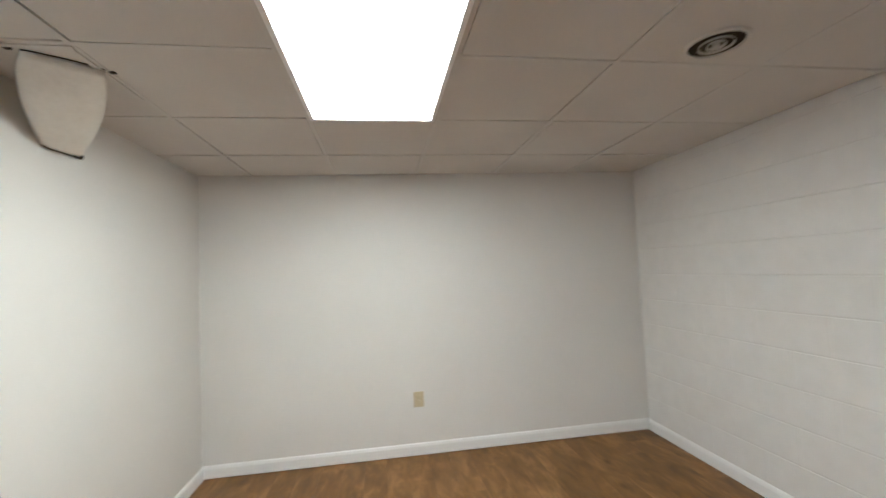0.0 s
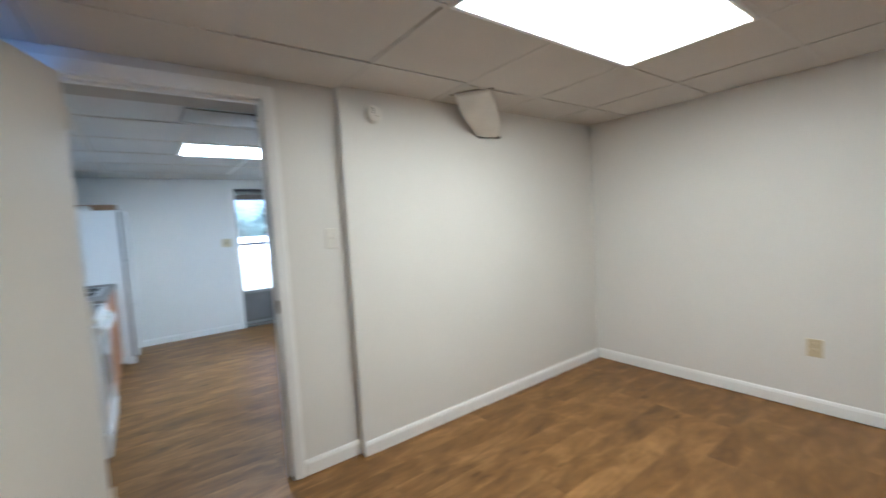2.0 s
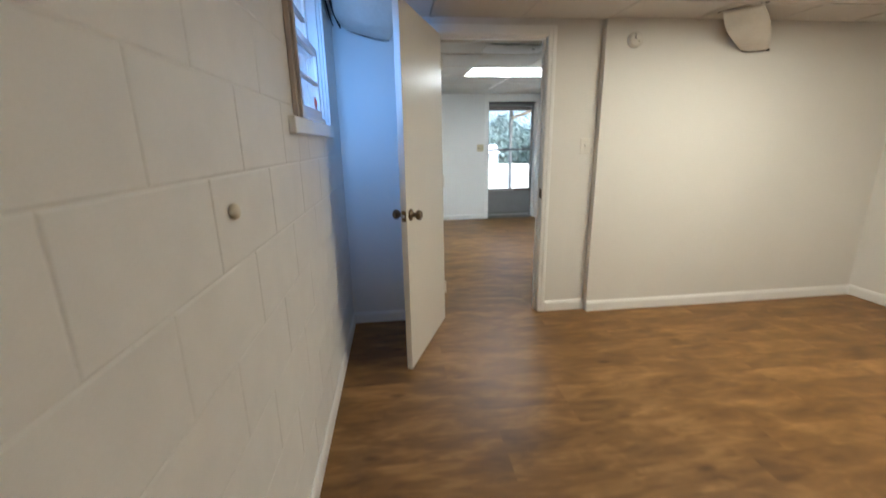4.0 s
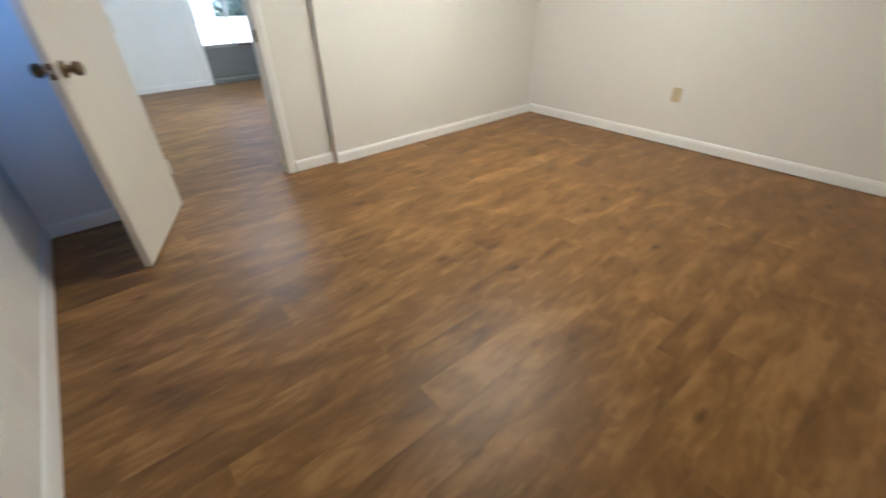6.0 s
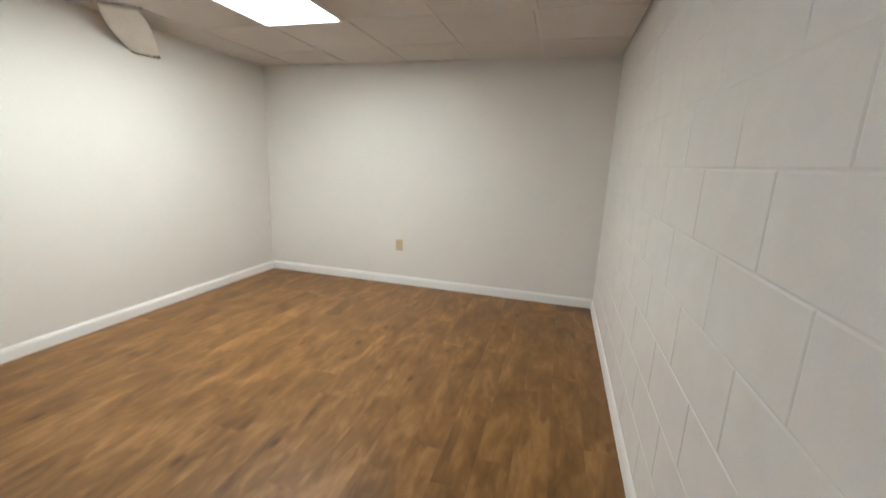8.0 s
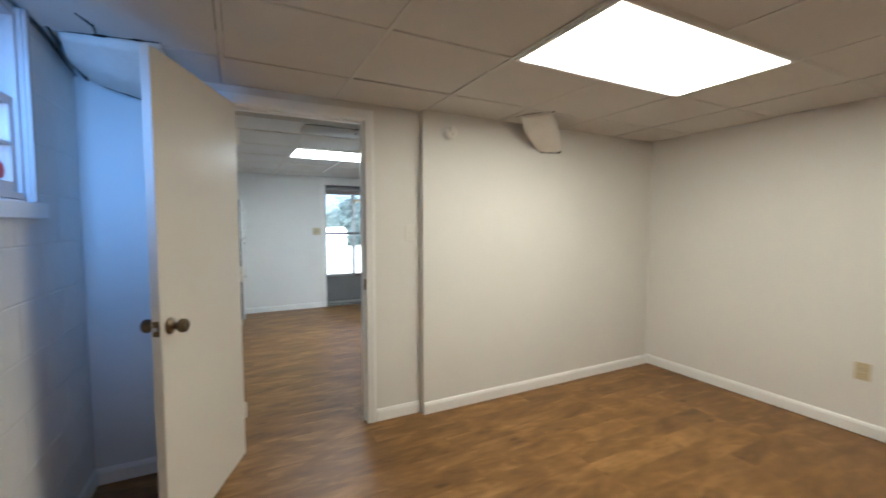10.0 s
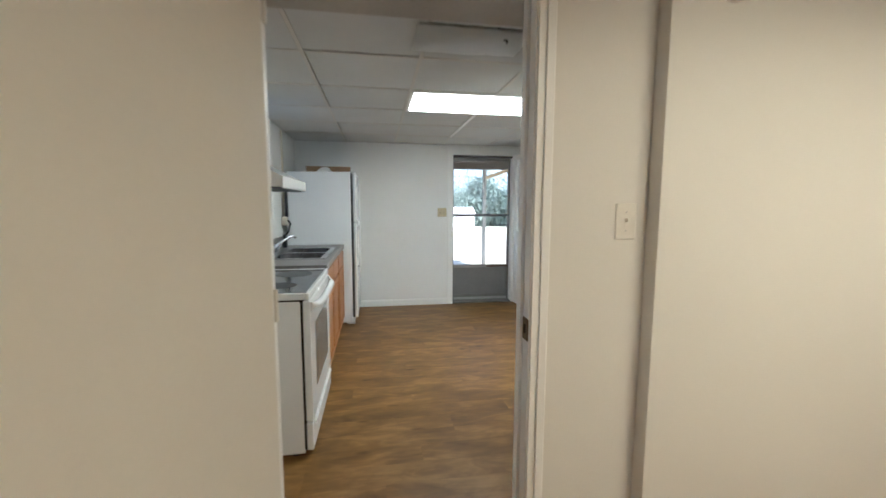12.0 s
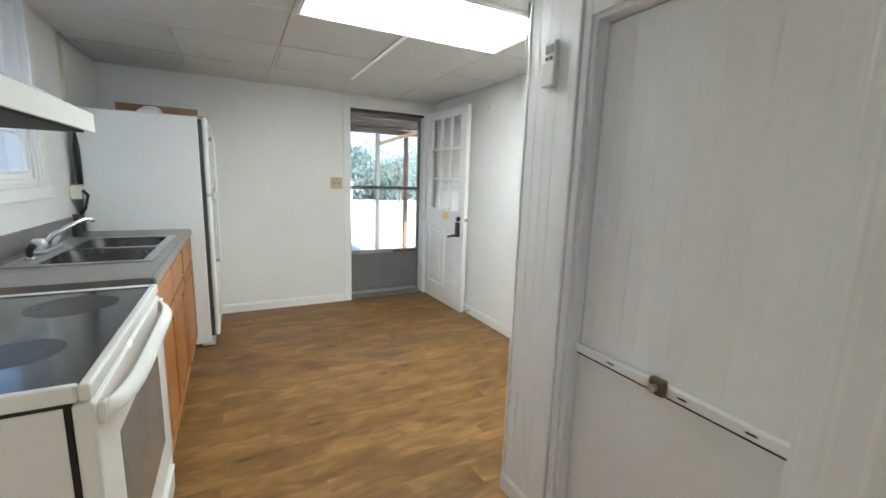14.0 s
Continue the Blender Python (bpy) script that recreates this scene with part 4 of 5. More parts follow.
box("rim_edge", SX0 - 0.006, SX1 + 0.006, SY1 - 0.004, SY1 + 0.006, 0.9105, 0.9185, STEEL, sink, "", 0.003)
for a, b in B:
    bm = bmesh.new()
    loops = []
    cx, cyy = (a + b) / 2, (by0 + by1) / 2
    for s, z in ((1.0, 0.914), (0.985, 0.90), (0.95, 0.75), (0.86, 0.728), (0.15, 0.722)):
        ring = []
        for i in range(32):
            t = 2 * math.pi * i / 32
            e = 0.46
            ring.append(Vector((cx + math.copysign(abs(math.cos(t)) ** e, math.cos(t)) * (b - a) / 2 * s, cyy + math.copysign(abs(math.sin(t)) ** e, math.sin(t)) * (by1 - by0) / 2 * s, z)))
        loops.append(ring)
    rings(bm, loops, False)
    bm.faces.new(bm.verts[-32:])
    bowl = part("bowl", bm, BOWL, sink, "", True)
    part("drain", lathe(bmesh.new(), [(0.045, 0.723), (0.043, 0.727), (0.030, 0.725)], Matrix.Translation((cx, cyy, 0)), 24), CHROME, bowl)
faucet = thing("faucet", Matrix.Translation((-3.985, SY0 + 0.045, 0.917)), "chrome faucet with two clear handles on the sink", "faucet")
box("base", -0.115, 0.115, -0.025, 0.025, 0.0, 0.022, CHROME, faucet, "", 0.009, 3)
part("spout", tube(bmesh.new(), [(0, 0, 0.02), (0, 0, 0.048), (-0.015, 0.02, 0.075), (-0.06, 0.07, 0.112), (-0.10, 0.115, 0.140), (-0.125, 0.140, 0.142), (-0.132, 0.147, 0.125)], [0.016, 0.014, 0.012, 0.011, 0.010, 0.010, 0.009]), CHROME, faucet, "", True)
for dx in (-0.085, 0.085):
    part("handle", lathe(bmesh.new(), [(0.014, 0.02), (0.014, 0.035), (0.026, 0.042), (0.029, 0.055), (0.026, 0.070), (0.016, 0.075)], Matrix.Translation((dx, 0, 0)), 16), SMOKY, faucet, "clear acrylic handle", True)
sp = thing("sink_sprayer", Matrix.Translation((-3.76, SY0 + 0.055, 0.917)), "black side sprayer on the sink rim", "sprayer")
part("holder", lathe(bmesh.new(), [(0.020, 0), (0.018, 0.012), (0.012, 0.016)], None, 16), CHROME, sp, "", True)
part("head", tube(bmesh.new(), [(0, 0, 0.012), (0, 0.0, 0.045), (0.02, 0.02, 0.062)], [0.012, 0.014, 0.013]), BLACK, sp, "", True)
bot = thing("dark_bottle", Matrix.Translation((-4.56, -1.09, 0.911)), "small dark bottle at the back of the worktop", "bottle")
part("glass", lathe(bmesh.new(), [(0.022, 0), (0.024, 0.01), (0.024, 0.07), (0.012, 0.09), (0.011, 0.11)], None, 18), BLACK, bot, "", True)
part("cap", lathe(bmesh.new(), [(0.013, 0.11), (0.013, 0.13)], None, 14), GASKET, bot)

# electric range
RX0, RX1 = -3.250, -2.425
stove = thing("electric_range", Matrix.Translation((RX0, S + 0.03, 0)), "white electric range with a black ceramic cooktop", "range")
w, RD = RX1 - RX0, 0.600
box("body", 0.004, w - 0.004, 0.0, RD - 0.036, 0.03, 0.850, APPL_SIDE, stove, "", 0.004)
bm = bmesh.new()
for r in ((0, w, RD - 0.012, RD + 0.010), (0, w, -0.02, 0.03), (0, 0.022, 0.03, RD - 0.012), (w - 0.022, w, 0.03, RD - 0.012)):
    bx(bm, *r, 0.858, 0.894, 0.006)
part("cooktop_rim", bm, APPL, stove)
ct = box("cooktop", 0.018, w - 0.018, 0.022, RD - 0.010, 0.872, 0.8905, COOKTOP, stove, "black ceramic glass cooktop")
for x, y, r in ((0.20, 0.42, 0.112), (0.585, 0.42, 0.088), (0.20, 0.16, 0.082), (0.585, 0.16, 0.105)):
    part("burner", lathe(bmesh.new(), [(r, 0.8903), (r, 0.8909), (r * 0.6, 0.8910)], Matrix.Translation((x, y, 0)), 40), BURNER, ct)
# dark strips stand for shade behind the oven door and under the rim
boxes("gap_strip", [(0.006, w - 0.006, RD - 0.037, RD - 0.026, 0.05, 0.8585), (0.006, w - 0.006, 0.01, RD - 0.037, 0.8495, 0.8585)], DARK, stove)
od = box("oven_door", 0.004, w - 0.004, RD - 0.026, RD + 0.012, 0.205, 0.852, APPL, stove, "", 0.008)
box("oven_window", 0.15, w - 0.15, RD + 0.0105, RD + 0.0145, 0.34, 0.70, OVEN_GLASS, od, "grey mesh-backed oven window", 0.002)
loops = []
for k in range(17):
    u = k / 16
    o = RD + 0.016 + 0.040 * (1 - (2 * u - 1) ** 6)
    q = 0.75 + 0.25 * (1 - (2 * u - 1) ** 8)
    loops.append([Vector((0.020 + u * (w - 0.04), o + (0.011 * math.cos(a) - 0.009 * math.sin(a)) * q, 0.822 + 0.017 * math.sin(a) * q)) for a in [2 * math.pi * i / 14 for i in range(14)]])
part("oven_handle", rings(bmesh.new(), loops), APPL, od, "bowed white oven handle", True)
for x0 in (0.016, w - 0.046):
    box("handle_mount", x0, x0 + 0.030, RD + 0.008, RD + 0.026, 0.797, 0.843, APPL, od, "", 0.006)
dr = box("storage_drawer", 0.004, w - 0.004, RD - 0.026, RD + 0.010, 0.045, 0.195, APPL, stove, "", 0.008)
box("drawer_lip", 0.06, w - 0.06, RD + 0.008, RD + 0.022, 0.165, 0.185, APPL, dr, "", 0.005)
for dx in (0.05, w - 0.05):
    for y in (0.05, RD - 0.09):
        part("foot", lathe(bmesh.new(), [(0.016, 0.001), (0.016, 0.032)], Matrix.Translation((dx, y, 0)), 12), BLACK, stove)
tagged(box("trim", -3.281, -3.252, S + 0.05, -0.575, 0.862, 0.882, GASKET), "dark gap strip between range and worktop", "gap strip", kind="structure")

# range hood with a wedge-shaped side
hood = thing("range_hood", None, "white sloped range hood over the cooktop", "range hood")
hx0, hx1, hy = -3.240, -2.560, -0.663
prof = [(S + 0.003, 1.432), (hy, 1.432), (hy, 1.488), (S + 0.20, 1.640), (S + 0.20, 1.668), (S + 0.003, 1.668)]
bm = bmesh.new()
rings(bm, [[Vector((x, y, z)) for y, z in prof] for x in (hx0, hx1)])
part("shell", bm, APPL, hood)
box("underside", hx0 + 0.02, hx1 - 0.02, S + 0.02, hy - 0.02, 1.424, 1.433, GASKET, hood, "dark filter underside")
box("lip", hx0 - 0.002, hx1 + 0.002, hy - 0.006, hy + 0.004, 1.427, 1.490, APPL, hood, "", 0.003)
# louvred beige vent box on top of the hood, in front of the window
vb = thing("vent_box", Matrix.Translation((-3.86, S + 0.036, 1.668)), "beige louvred vent box in front of the window", "vent")
box("case", 0.0, 0.41, -0.003, 0.022, 0.001, 0.100, VENT_BEIGE, vb, "", 0.006)
for k in range(4):
    box("slat", 0.02, 0.38, 0.020, 0.028, 0.016 + k * 0.019, 0.026 + k * 0.019, VENT_BEIGE, vb, "", 0.002)

# raceway, box and cables by the refrigerator
rw = thing("cable_raceway", None, "ivory cable raceway with an outlet box on the wall", "raceway")
box("channel", -4.905, -4.880, S + 0.001, S + 0.018, 1.20, C - 0.013, RACEWAY, rw, "", 0.003)
for z in (1.62, 1.86, 2.05):
    box("clip", -4.909, -4.876, S + 0.001, S + 0.021, z, z + 0.014, RACEWAY, rw, "", 0.002)
box("outlet_box", -4.875, -4.795, S + 0.001, S + 0.060, 1.115, 1.205, RACEWAY, rw, "", 0.005)
cable = thing("power_cable", None, "black appliance cable hanging beside the refrigerator", "cable")
part("cord", tube(bmesh.new(), [(-4.825, S + 0.05, 1.66), (-4.827, S + 0.05, 1.45), (-4.823, S + 0.05, 1.21)], 0.016), BLACK, cable, "", True)
part("plug_cord", tube(bmesh.new(), [(-4.800, S + 0.065, 1.17), (-4.790, S + 0.09, 1.14), (-4.79, S + 0.07, 1.06), (-4.80, S + 0.04, 1.02)], 0.010), BLACK, cable, "", True)
for z, k in ((1.265, 0.026), (1.205, 0.042)):
    hb = thing("wall_hook", Matrix.Translation((-2.408, -0.790, z)), "small grey metal fitting on the wall corner", "wall fitting")
    box("plate", -0.008, k, 0.001, 0.012, -k / 2, k / 2, STEEL, hb, "", 0.003)
    box("return", -0.012, -0.001, -k * 0.6, 0.011, -k / 2, k / 2, STEEL, hb, "", 0.003)

# remote holder by the closet
rem = thing("remote_control", Matrix.Translation((-2.572, PY - 0.010, 1.700)), "white remote control in a wall holder", "remote control")
box("holder", -0.030, 0.030, -0.024, 0.0, -0.075, 0.0, WHITE_PLASTIC, rem, "", 0.005)
rb = box("body", -0.026, 0.026, -0.020, -0.002, -0.068, 0.068, WHITE_PLASTIC, rem, "", 0.006)
box("display", -0.018, 0.018, -0.0215, -0.0195, 0.028, 0.056, BLACK, rb)
for k in range(2):
    box("button", -0.016 + k * 0.02, -0.004 + k * 0.02, -0.0225, -0.0195, 0.008, 0.018, GASKET, rb)
hk = thing("pull_cord", None, "short white pull cord by the closet corner", "cord")
part("cord", tube(bmesh.new(), [(PX - 0.006, PY - 0.02, 1.93), (PX - 0.006, PY - 0.022, 1.80), (PX - 0.004, PY - 0.02, 1.70)], 0.005), WHITE_PLASTIC, hk, "", True)

# white strip over the cream bar paints the lamp's glow on it
tagged(box("trim", -5.008, -3.792, 0.656, 0.684, C - 0.0165, C - 0.0135, TRIM, bev=0.001), "ceiling bar painted whiter for the kitchen light's glow on it", "ceiling trim", kind="structure")
# sagging patched panel in the kitchen ceiling
pn = thing("ceiling_hatch", None, "sagging white panel patched into the kitchen ceiling", "ceiling panel")
bm = bmesh.new()
nx, ny = 12, 18
sag = lambda i, j: 0.010 + 0.022 * math.sin(math.pi * i / nx) ** 0.5 * math.sin(math.pi * j / ny) ** 0.5
grid = [[bm.verts.new((-2.44 + 0.30 * i / nx + 0.008 * noise.noise(Vector((i, j * 0.6, 4))), 0.0 + 0.53 * j / ny, C - 0.012 - sag(i, j) - 0.006 * noise.noise(Vector((i * 0.7, j * 0.5, 0))))) for j in range(ny + 1)] for i in range(nx + 1)]
for i in range(nx):
    for j in range(ny):
        bm.faces.new((grid[i][j], grid[i + 1][j], grid[i + 1][j + 1], grid[i][j + 1]))
bmesh.ops.solidify(bm, geom=bm.faces[:], thickness=0.006)
part("panel", bm, TRIM, pn, "", True)
for nm, pts in (("front_crack", [(-2.128 + 0.008 * noise.noise(Vector((k * 0.7, 0, 9))), 0.01 + 0.030 * k, C - 0.020) for k in range(16)]),
                ("back_crack", [(-2.446, 0.02 + 0.05 * k, C - 0.016) for k in range(11)]),
                ("hole", [(-2.20, 0.40, C - 0.036), (-2.205, 0.42, C - 0.037), (-2.23, 0.425, C - 0.037)])):
    part(nm, tube(bmesh.new(), pts, [0.0015 + 0.005 * max(0.0, noise.noise(Vector((k * 0.45, 3, 1)))) + (0.003 if nm == "hole" else 0.0) for k in range(len(pts))], 6), DARK, pn, "dark torn edge of the panel")
bm = bmesh.new()
nx, ny = 14, 20
grid = [[bm.verts.new((-2.11 + 0.485 * i / nx, -1.15 + 1.84 * j / ny, C - 0.0138 - 0.014 * max(0.0, noise.noise(Vector((i * 0.35, j * 0.30, 8))) + 0.3) * math.sin(math.pi * i / nx) * math.sin(math.pi * j / ny))) for j in range(ny + 1)] for i in range(nx + 1)]
for i in range(nx):
    for j in range(ny):
        bm.faces.new((grid[i][j], grid[i + 1][j], grid[i + 1][j + 1], grid[i][j + 1]))
part("plaster_smear", bm, BROWN_PLASTER, pn, "lumpy plaster smear beside the panel", True)

# ---- outdoors ----


def height(x, y):
    a = min(1.0, max(0.0, (-1.19 - y) / 0.14))
    b = min(1.0, max(0.0, (x + 9.0) / 3.0))
    c = min(1.0, max(0.0, (6.0 - x) / 2.0))
    far = math.hypot(x, y)
    return -0.14 + 1.08 * a * b * c + (0.15 * noise.noise(Vector((x * 0.07, y * 0.07, 0))) if far > 14 else 0.0)


xs = [-600, -300, -150, -80, -50, -35, -25, -18, -14, -11, -9, -8, -7, -6, -5, -4, -3, -2, -1, 0, 1, 2, 3, 4, 5, 6, 8, 12, 20, 40, 80, 200, 600]
ys = [-600, -300, -150, -80, -40, -25, -16, -12, -9, -7, -5, -4, -3, -2, -1.6, -1.335, -1.19, -0.5, 0.5, 1.5, 2.5, 3.5, 5, 7, 10, 16, 30, 60, 120, 300, 600]
bm = bmesh.new()
gv = [[bm.verts.new((x, y, height(x, y))) for y in ys] for x in xs]
for i in range(len(xs) - 1):
    for j in range(len(ys) - 1):
        bm.faces.new((gv[i][j], gv[i + 1][j], gv[i + 1][j + 1], gv[i][j + 1]))
tagged(part("ground", bm, GROUND), "pale sunlit open yard", "ground", **STRUCT)

# timber deck overhead outside the outer door
deck = thing("deck", None, "brown timber deck overhead on posts outside the door", "deck")
for k in range(12):
    x = KW - 0.40 - k * 0.215
    box("joist", x - 0.02, x + 0.02, -1.2, 3.4, 2.13, 2.29, DECK, deck)
for k in range(20):
    x = KW - 0.25 - k * 0.145
    box("board", x - 0.068, x + 0.068, -1.2, 3.4, 2.291, 2.318, PALE_POST, deck, "weathered grey board")
for y in (1.93, 2.44, 0.2, 3.3):
    box("post", -8.19, -8.12, y - 0.032, y + 0.032, -0.16, 2.03, PALE_POST if y == 1.93 else WOOD, deck, "weathered grey post" if y == 1.93 else "", 0.004)
box("beam", -8.22, -8.10, -1.2, 3.4, 2.03, 2.125, DECK, deck, "", 0.004)
part("brace", bx(bmesh.new(), -0.02, 0.02, 0.0, 0.85, -0.032, 0.032, 0.004), PALE_WOOD, deck, "pale timber brace").matrix_local = pose(-8.07, 1.92, 1.86, 19, 0, 0)


def leafy_tree(name, x, y, tall, spread, leaves, material, label, seed):
    rng = random.Random(seed)
    t = thing(name, Matrix.Translation((x, y, height(x, y) - 0.05)), label, "tree")
    bm = bmesh.new()
    lean = Vector((rng.uniform(-0.08, 0.08), rng.uniform(-0.08, 0.08), 1)) * tall * 0.62
    tube(bm, [lean * k / 4 + Vector((0.05 * math.sin(k * 2 + seed), 0.05 * math.cos(k), 0)) for k in range(5)], [0.035 * tall * (1 - 0.17 * k) / 1.6 for k in range(5)], 9)
    tips = []
    for k in range(11):
        u = 0.42 + 0.055 * k
        a = k * 2.4 + rng.uniform(-0.4, 0.4)
        r = spread * rng.uniform(0.55, 1.0)
        p0 = lean * min(u, 1.0)
        p2 = p0 + Vector((math.cos(a) * r, math.sin(a) * r, tall * rng.uniform(0.10, 0.30)))
        p1 = p0.lerp(p2, 0.5) + Vector((0, 0, 0.05 * tall))
        tube(bm, [p0, p1, p2], [0.009 * tall, 0.006 * tall, 0.002 * tall], 6)
        tips += [p1, p2, p1.lerp(p2, 0.5)]
    tips.append(lean * 1.2)
    part("trunk", bm, BARK, t)
    verts, faces = [], []
    for _ in range(leaves):
        c = rng.choice(tips) + Vector([rng.gauss(0, spread * 0.20) for _ in range(3)])
        s = rng.uniform(0.05, 0.13) * tall / 6
        q = Euler([rng.uniform(0, 6.28) for _ in range(3)]).to_matrix()
        i = len(verts)
        verts += [c + q @ Vector(v) * s for v in ((-1, 0, 0), (0, -0.6, 0.1), (1, 0, 0), (0, 0.6, 0.1))]
        faces.append((i, i + 1, i + 2, i + 3))
    me = bpy.data.meshes.new("crown")
    me.from_pydata([tuple(v) for v in verts], [], faces)
    me.materials.append(material)
    ob = new("crown", me)
    ob.parent = t
    return t


leafy_tree("tree", -1.4, -6.2, 5.5, 2.2, 2600, LEAF_Y, "tree with yellow autumn leaves outside the window", 1)
leafy_tree("tree", -5.0, -7.0, 6.0, 2.4, 2600, LEAF_Y, "tree with golden autumn leaves in the yard", 2)
leafy_tree("tree", -13.5, -2.6, 4.6, 2.0, 2600, LEAF_O, "tree with orange autumn leaves beside the yard", 31)
leafy_tree("tree", -8.5, -8.5, 6.5, 2.6, 2400, LEAF_G, "green leafy tree in the yard", 3)
for k, (x, y, h) in enumerate(((-27, 1.5, 4.0), (-26, 4.5, 3.5), (-27.5, 7, 4.2), (-25.5, 9, 3.7), (-28, 11.5, 4.5), (-26, 14, 4.0), (-29, -3, 5.0), (-30, 17, 5.0))):
    leafy_tree("tree", x, y, h, h * 0.42, 1800, LEAF_G, "green tree at the far edge of the yard", 10 + k)


def woods(x0, x1, y0, y1, base, tall, count, size, material, label, seed):
    """A belt of leaves with an uneven top, too far and thick to count."""
    r = random.Random(seed)
    verts, faces = [], []
    for _ in range(count):
        x, y = r.uniform(x0, x1), r.uniform(y0, y1)
        h = tall * (0.62 + 0.55 * noise.noise(Vector((x * 0.35, y * 0.35, seed))))
        c = Vector((x, y, base + h * r.random() ** 0.75))
        q = Euler([r.uniform(0, 6.28) for _ in range(3)]).to_matrix()
        k = size * r.uniform(0.5, 1.3)
        i = len(verts)
        verts += [c + q @ Vector(v) * k for v in ((-1, 0, 0), (0, -0.6, 0.1), (1, 0, 0), (0, 0.6, 0.1))]
        faces.append((i, i + 1, i + 2, i + 3))
    me = bpy.data.meshes.new("woods")
    me.from_pydata([tuple(v) for v in verts], [], faces)
    me.materials.append(material)
    return tagged(new("woods", me), label, "woods", kind="stuff")


woods(-31, -26.5, -10, 30, -0.3, 4.0, 60000, 0.19, LEAF_G, "belt of green trees beyond the yard", 21)
woods(-14, 5, -13, -8.5, 0.8, 4.2, 16000, 0.15, LEAF_Y, "belt of yellowing bushes behind the house", 22)
woods(-14, 5, -16, -13, 0.8, 5.0, 9000, 0.2, LEAF_G, "taller green trees behind the bushes", 23)
# added ridge-shaped sheet that fills gaps between trees with haze colour
HAZE = mat("haze_backdrop", (0.150, 0.192, 0.235), (0.135, 0.175, 0.215), 0.95, scale=0.1, fine=2, bump=0)
bm = bmesh.new()
prev = None
for k in range(41):
    y = -60 + 4 * k
    h = 12.0 + 2.0 * noise.noise(Vector((y * 0.06, 0, 3))) + 0.6 * noise.noise(Vector((y * 0.5, 0, 3)))
    cur = [bm.verts.new(p) for p in ((-70, y, -1.0), (-74, y, h * 0.8), (-82, y, h))]
    if prev:
        for a in range(2):
            bm.faces.new((prev[a], cur[a], cur[a + 1], prev[a + 1]))
    prev = cur
tagged(part("backdrop", bm, HAZE), "added backdrop sheet in the blue-green of distant haze", "backdrop", **STRUCT)
# dark sheet over the pale ground, its shade put into the colour
bm = bmesh.new()
lx, ly = [-5.5 + 0.7 * k for k in range(15)], [-13, -10, -8, -6, -4.5, -3.2, -2.2, -1.5]
gv = [[bm.verts.new((x, y, height(x, y) + 0.012 + 0.02 * noise.noise(Vector((x, y, 5))) if y < -1.6 else height(x, y) + 0.012)) for y in ly] for x in lx]
for i in range(len(lx) - 1):
    for j in range(len(ly) - 1):
        bm.faces.new((gv[i][j], gv[i + 1][j], gv[i + 1][j + 1], gv[i][j + 1]))
for v in bm.verts:
    v.co.z = max(v.co.z, height(v.co.x, v.co.y) + 0.01)
tagged(part("lawn", bm, SHADED_BANK), "grass bank behind the house with shade in its dark colour", "lawn", **STRUCT)
shed = thing("shed", Matrix.Translation((-22.5, 4.3, -0.2)), "small white shed far across the yard", "shed")
box("wall", -0.8, 0.8, -0.75, 0.75, 0, 0.95, SIDING, shed)
bm = bmesh.new()
rings(bm, [[Vector((-0.9, y, 0.95)), Vector((0.9, y, 0.95)), Vector((0, y, 1.4))] for y in (-0.85, 0.85)])
part("roof", bm, SIDING, shed)
box("door", 0.795, 0.815, -0.3, 0.3, 0.15, 0.85, OVEN_GLASS, shed)

# ---- floor planks ----
PW, PL = 0.1524, 1.2192
cache = {}


def plank_mesh(w, l):
    key = (round(w, 3), round(l, 3))
    if key not in cache:
        bm = bmesh.new()
        bx(bm, 0.0001, w - 0.0001, 0.0001, l - 0.0001, -0.004, 0.0, 0.0003, 1)
        me = bpy.data.meshes.new("plank")
        bm.to_mesh(me)
        bm.free()
        me.materials.append(PLANK)
        cache[key] = me
    return cache[key]


floor = bpy.data.objects["floor"]
rng = random.Random(11)
x = KW - 0.02
while x < E:
    w = min(PW, E + 0.01 - x)
    y0, y1 = (S - 0.01, N + 0.01) if x + w > XK else (S - 0.01, KN + 0.01)
    y = y0 - rng.choice((0.0, 0.41, 0.81, 0.2, 0.6, 1.0))
    while y < y1:
        a, b = max(y, y0), min(y + PL, y1)
        if b - a > 0.02 and w > 0.01:
            p = new("plank", plank_mesh(w, round(b - a, 2)))
            p.location = (x, a, 0)
            p.parent = floor
        y += PL
    x += PW

# ---- concrete blocks of the painted walls ----
bcache = {}


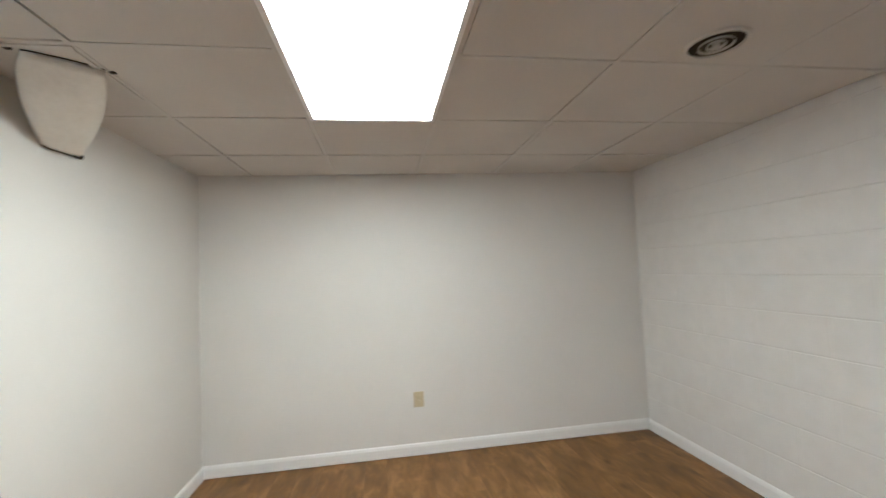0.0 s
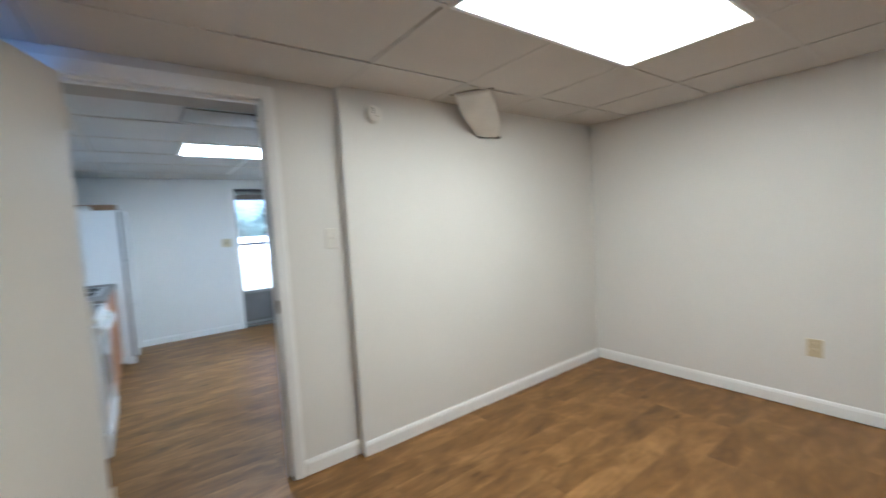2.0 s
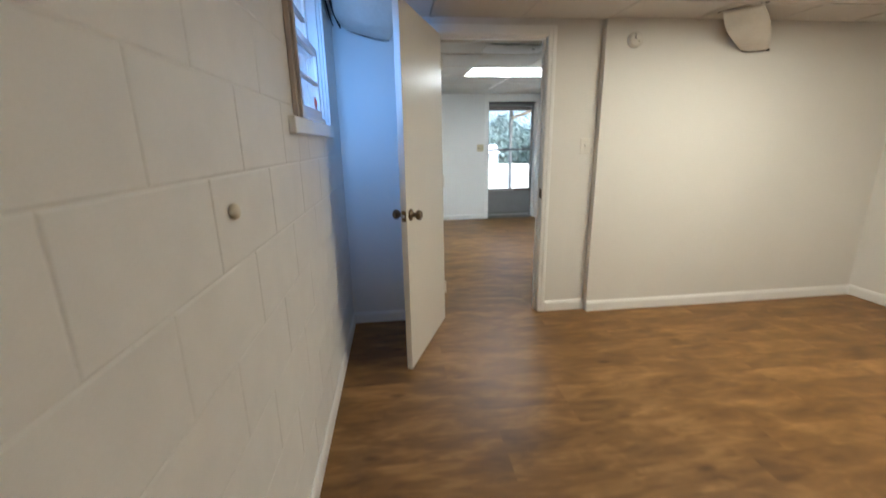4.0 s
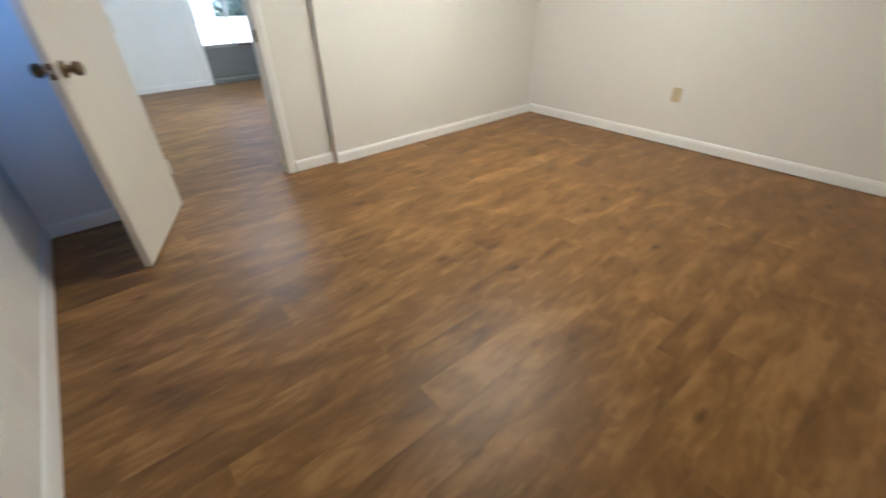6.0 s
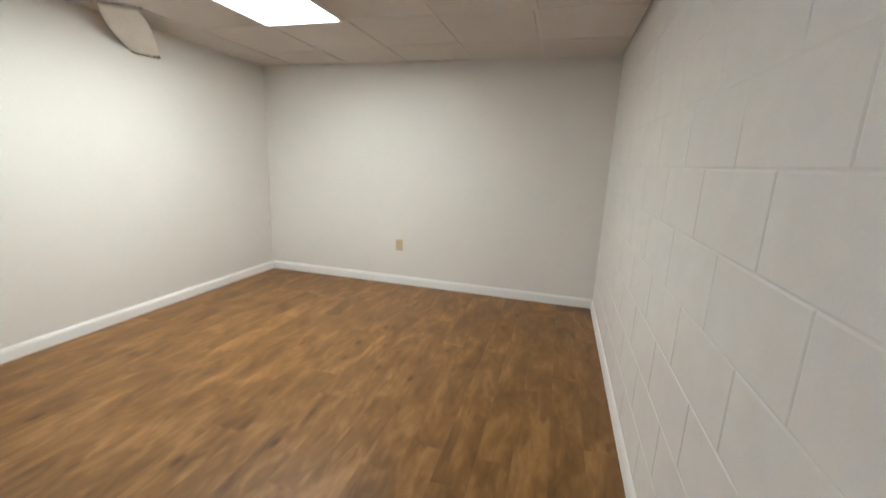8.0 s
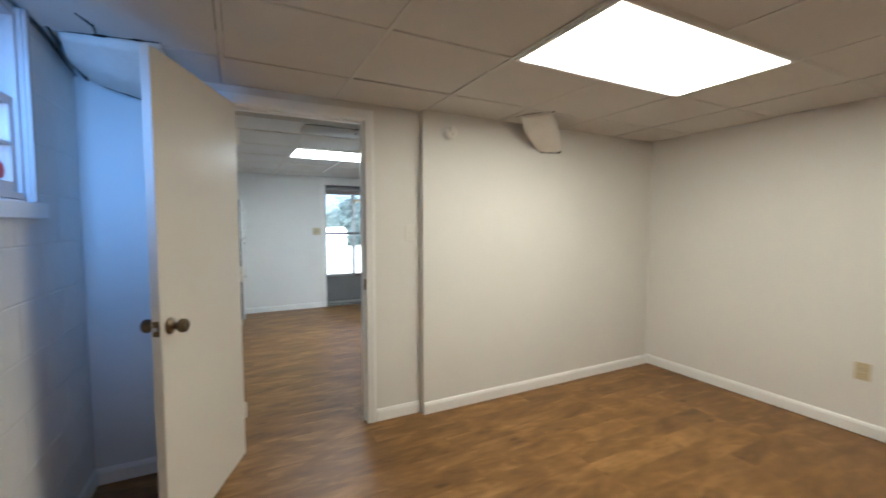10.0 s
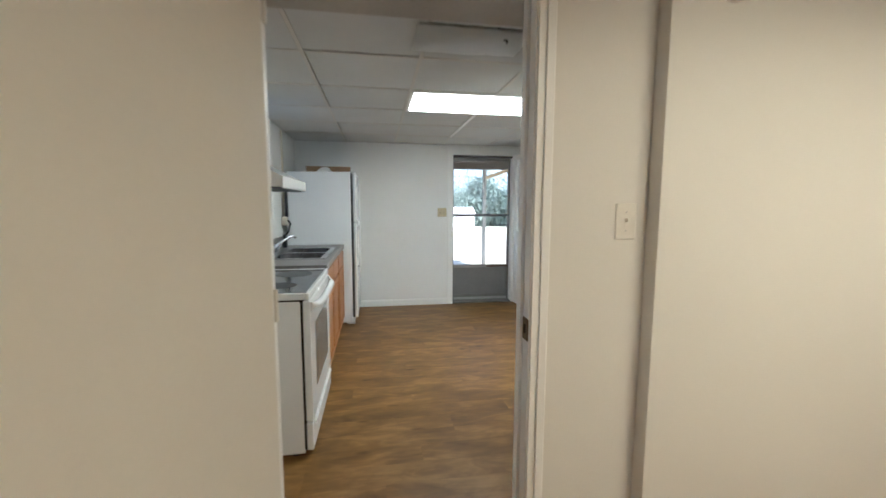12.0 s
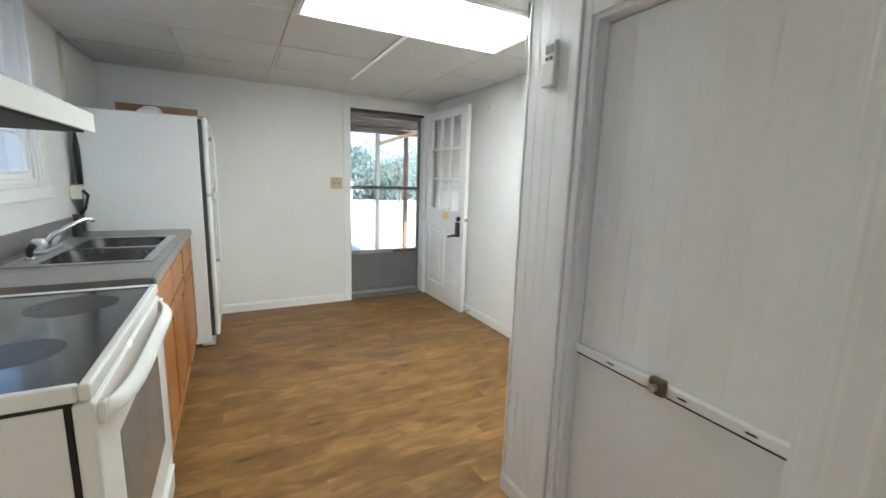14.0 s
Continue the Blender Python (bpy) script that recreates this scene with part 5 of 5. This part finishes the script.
def block_mesh(w, h):
    key = (round(w, 3), round(h, 3))
    if key not in bcache:
        bm = bmesh.new()
        g, d, c = 0.0010, 0.016, 0.0046
        # front face bevelled towards the joint
        lo = [Vector((x, -d, z)) for x, z in ((g, g), (w - g, g), (w - g, h - g), (g, h - g))]
        mid_ = [Vector((v.x, -0.0018, v.z)) for v in lo]
        fr = [Vector((x, 0, z)) for x, z in ((g + c, g + c), (w - g - c, g + c), (w - g - c, h - g - c), (g + c, h - g - c))]
        rings(bm, [lo, mid_, fr])
        bmesh.ops.recalc_face_normals(bm, faces=bm.faces[:])
        me = bpy.data.meshes.new("block")
        bm.to_mesh(me)
        bm.free()
        me.materials.append(BLOCK_PAINT)
        bcache[key] = me
    return bcache[key]


def lay_blocks(parent, u0, u1, first, place, hole=None):
    """Running bond; first: a joint of the course that starts at z = 0.07. place(u, z) gives the pose of a block's corner."""
    z, k = -0.13, 1
    while z < C:
        z0, z1 = max(z, 0.0), min(z + 0.2, C + 0.03)
        u = first + (0.2 if k % 2 else 0.0)
        while u > u0:
            u -= 0.4
        while u < u1:
            a, b = max(u, u0), min(u + 0.4, u1)
            cells = [(a, b, z0, z1)]
            if hole and a < hole[1] and b > hole[0] and z0 < hole[3] and z1 > hole[2]:
                cells = [(a, min(b, hole[0]), z0, z1), (max(a, hole[1]), b, z0, z1)]
                m0, m1 = max(a, hole[0]), min(b, hole[1])
                cells += [(m0, m1, z0, min(z1, hole[2])), (m0, m1, max(z0, hole[3]), z1)]
            for p, q, r, s in cells:
                if q - p > 0.015 and s - r > 0.015:
                    ob = new("block", block_mesh(q - p, s - r))
                    ob.parent = parent
                    ob.matrix_world = place(p, q, r)
            u += 0.4
        z += 0.2
        k += 1


lay_blocks(south, XD, E, 0.783, lambda p, q, z: Matrix.Translation((p, S, z)), BW)
lay_blocks(east, S, N, 0.42, lambda p, q, z: pose(E, p, z, 0, 0, 90))

sensor = thing("wall_sensor", Matrix.Translation((-4.56, KN, 1.96)), "small round white sensor on the kitchen wall", "sensor")
part("body", lathe(bmesh.new(), [(0.030, 0.0), (0.031, 0.010), (0.026, 0.018), (0.010, 0.020)], pose(0, 0, 0, 90), 20), WHITE_PLASTIC, sensor, "", True)
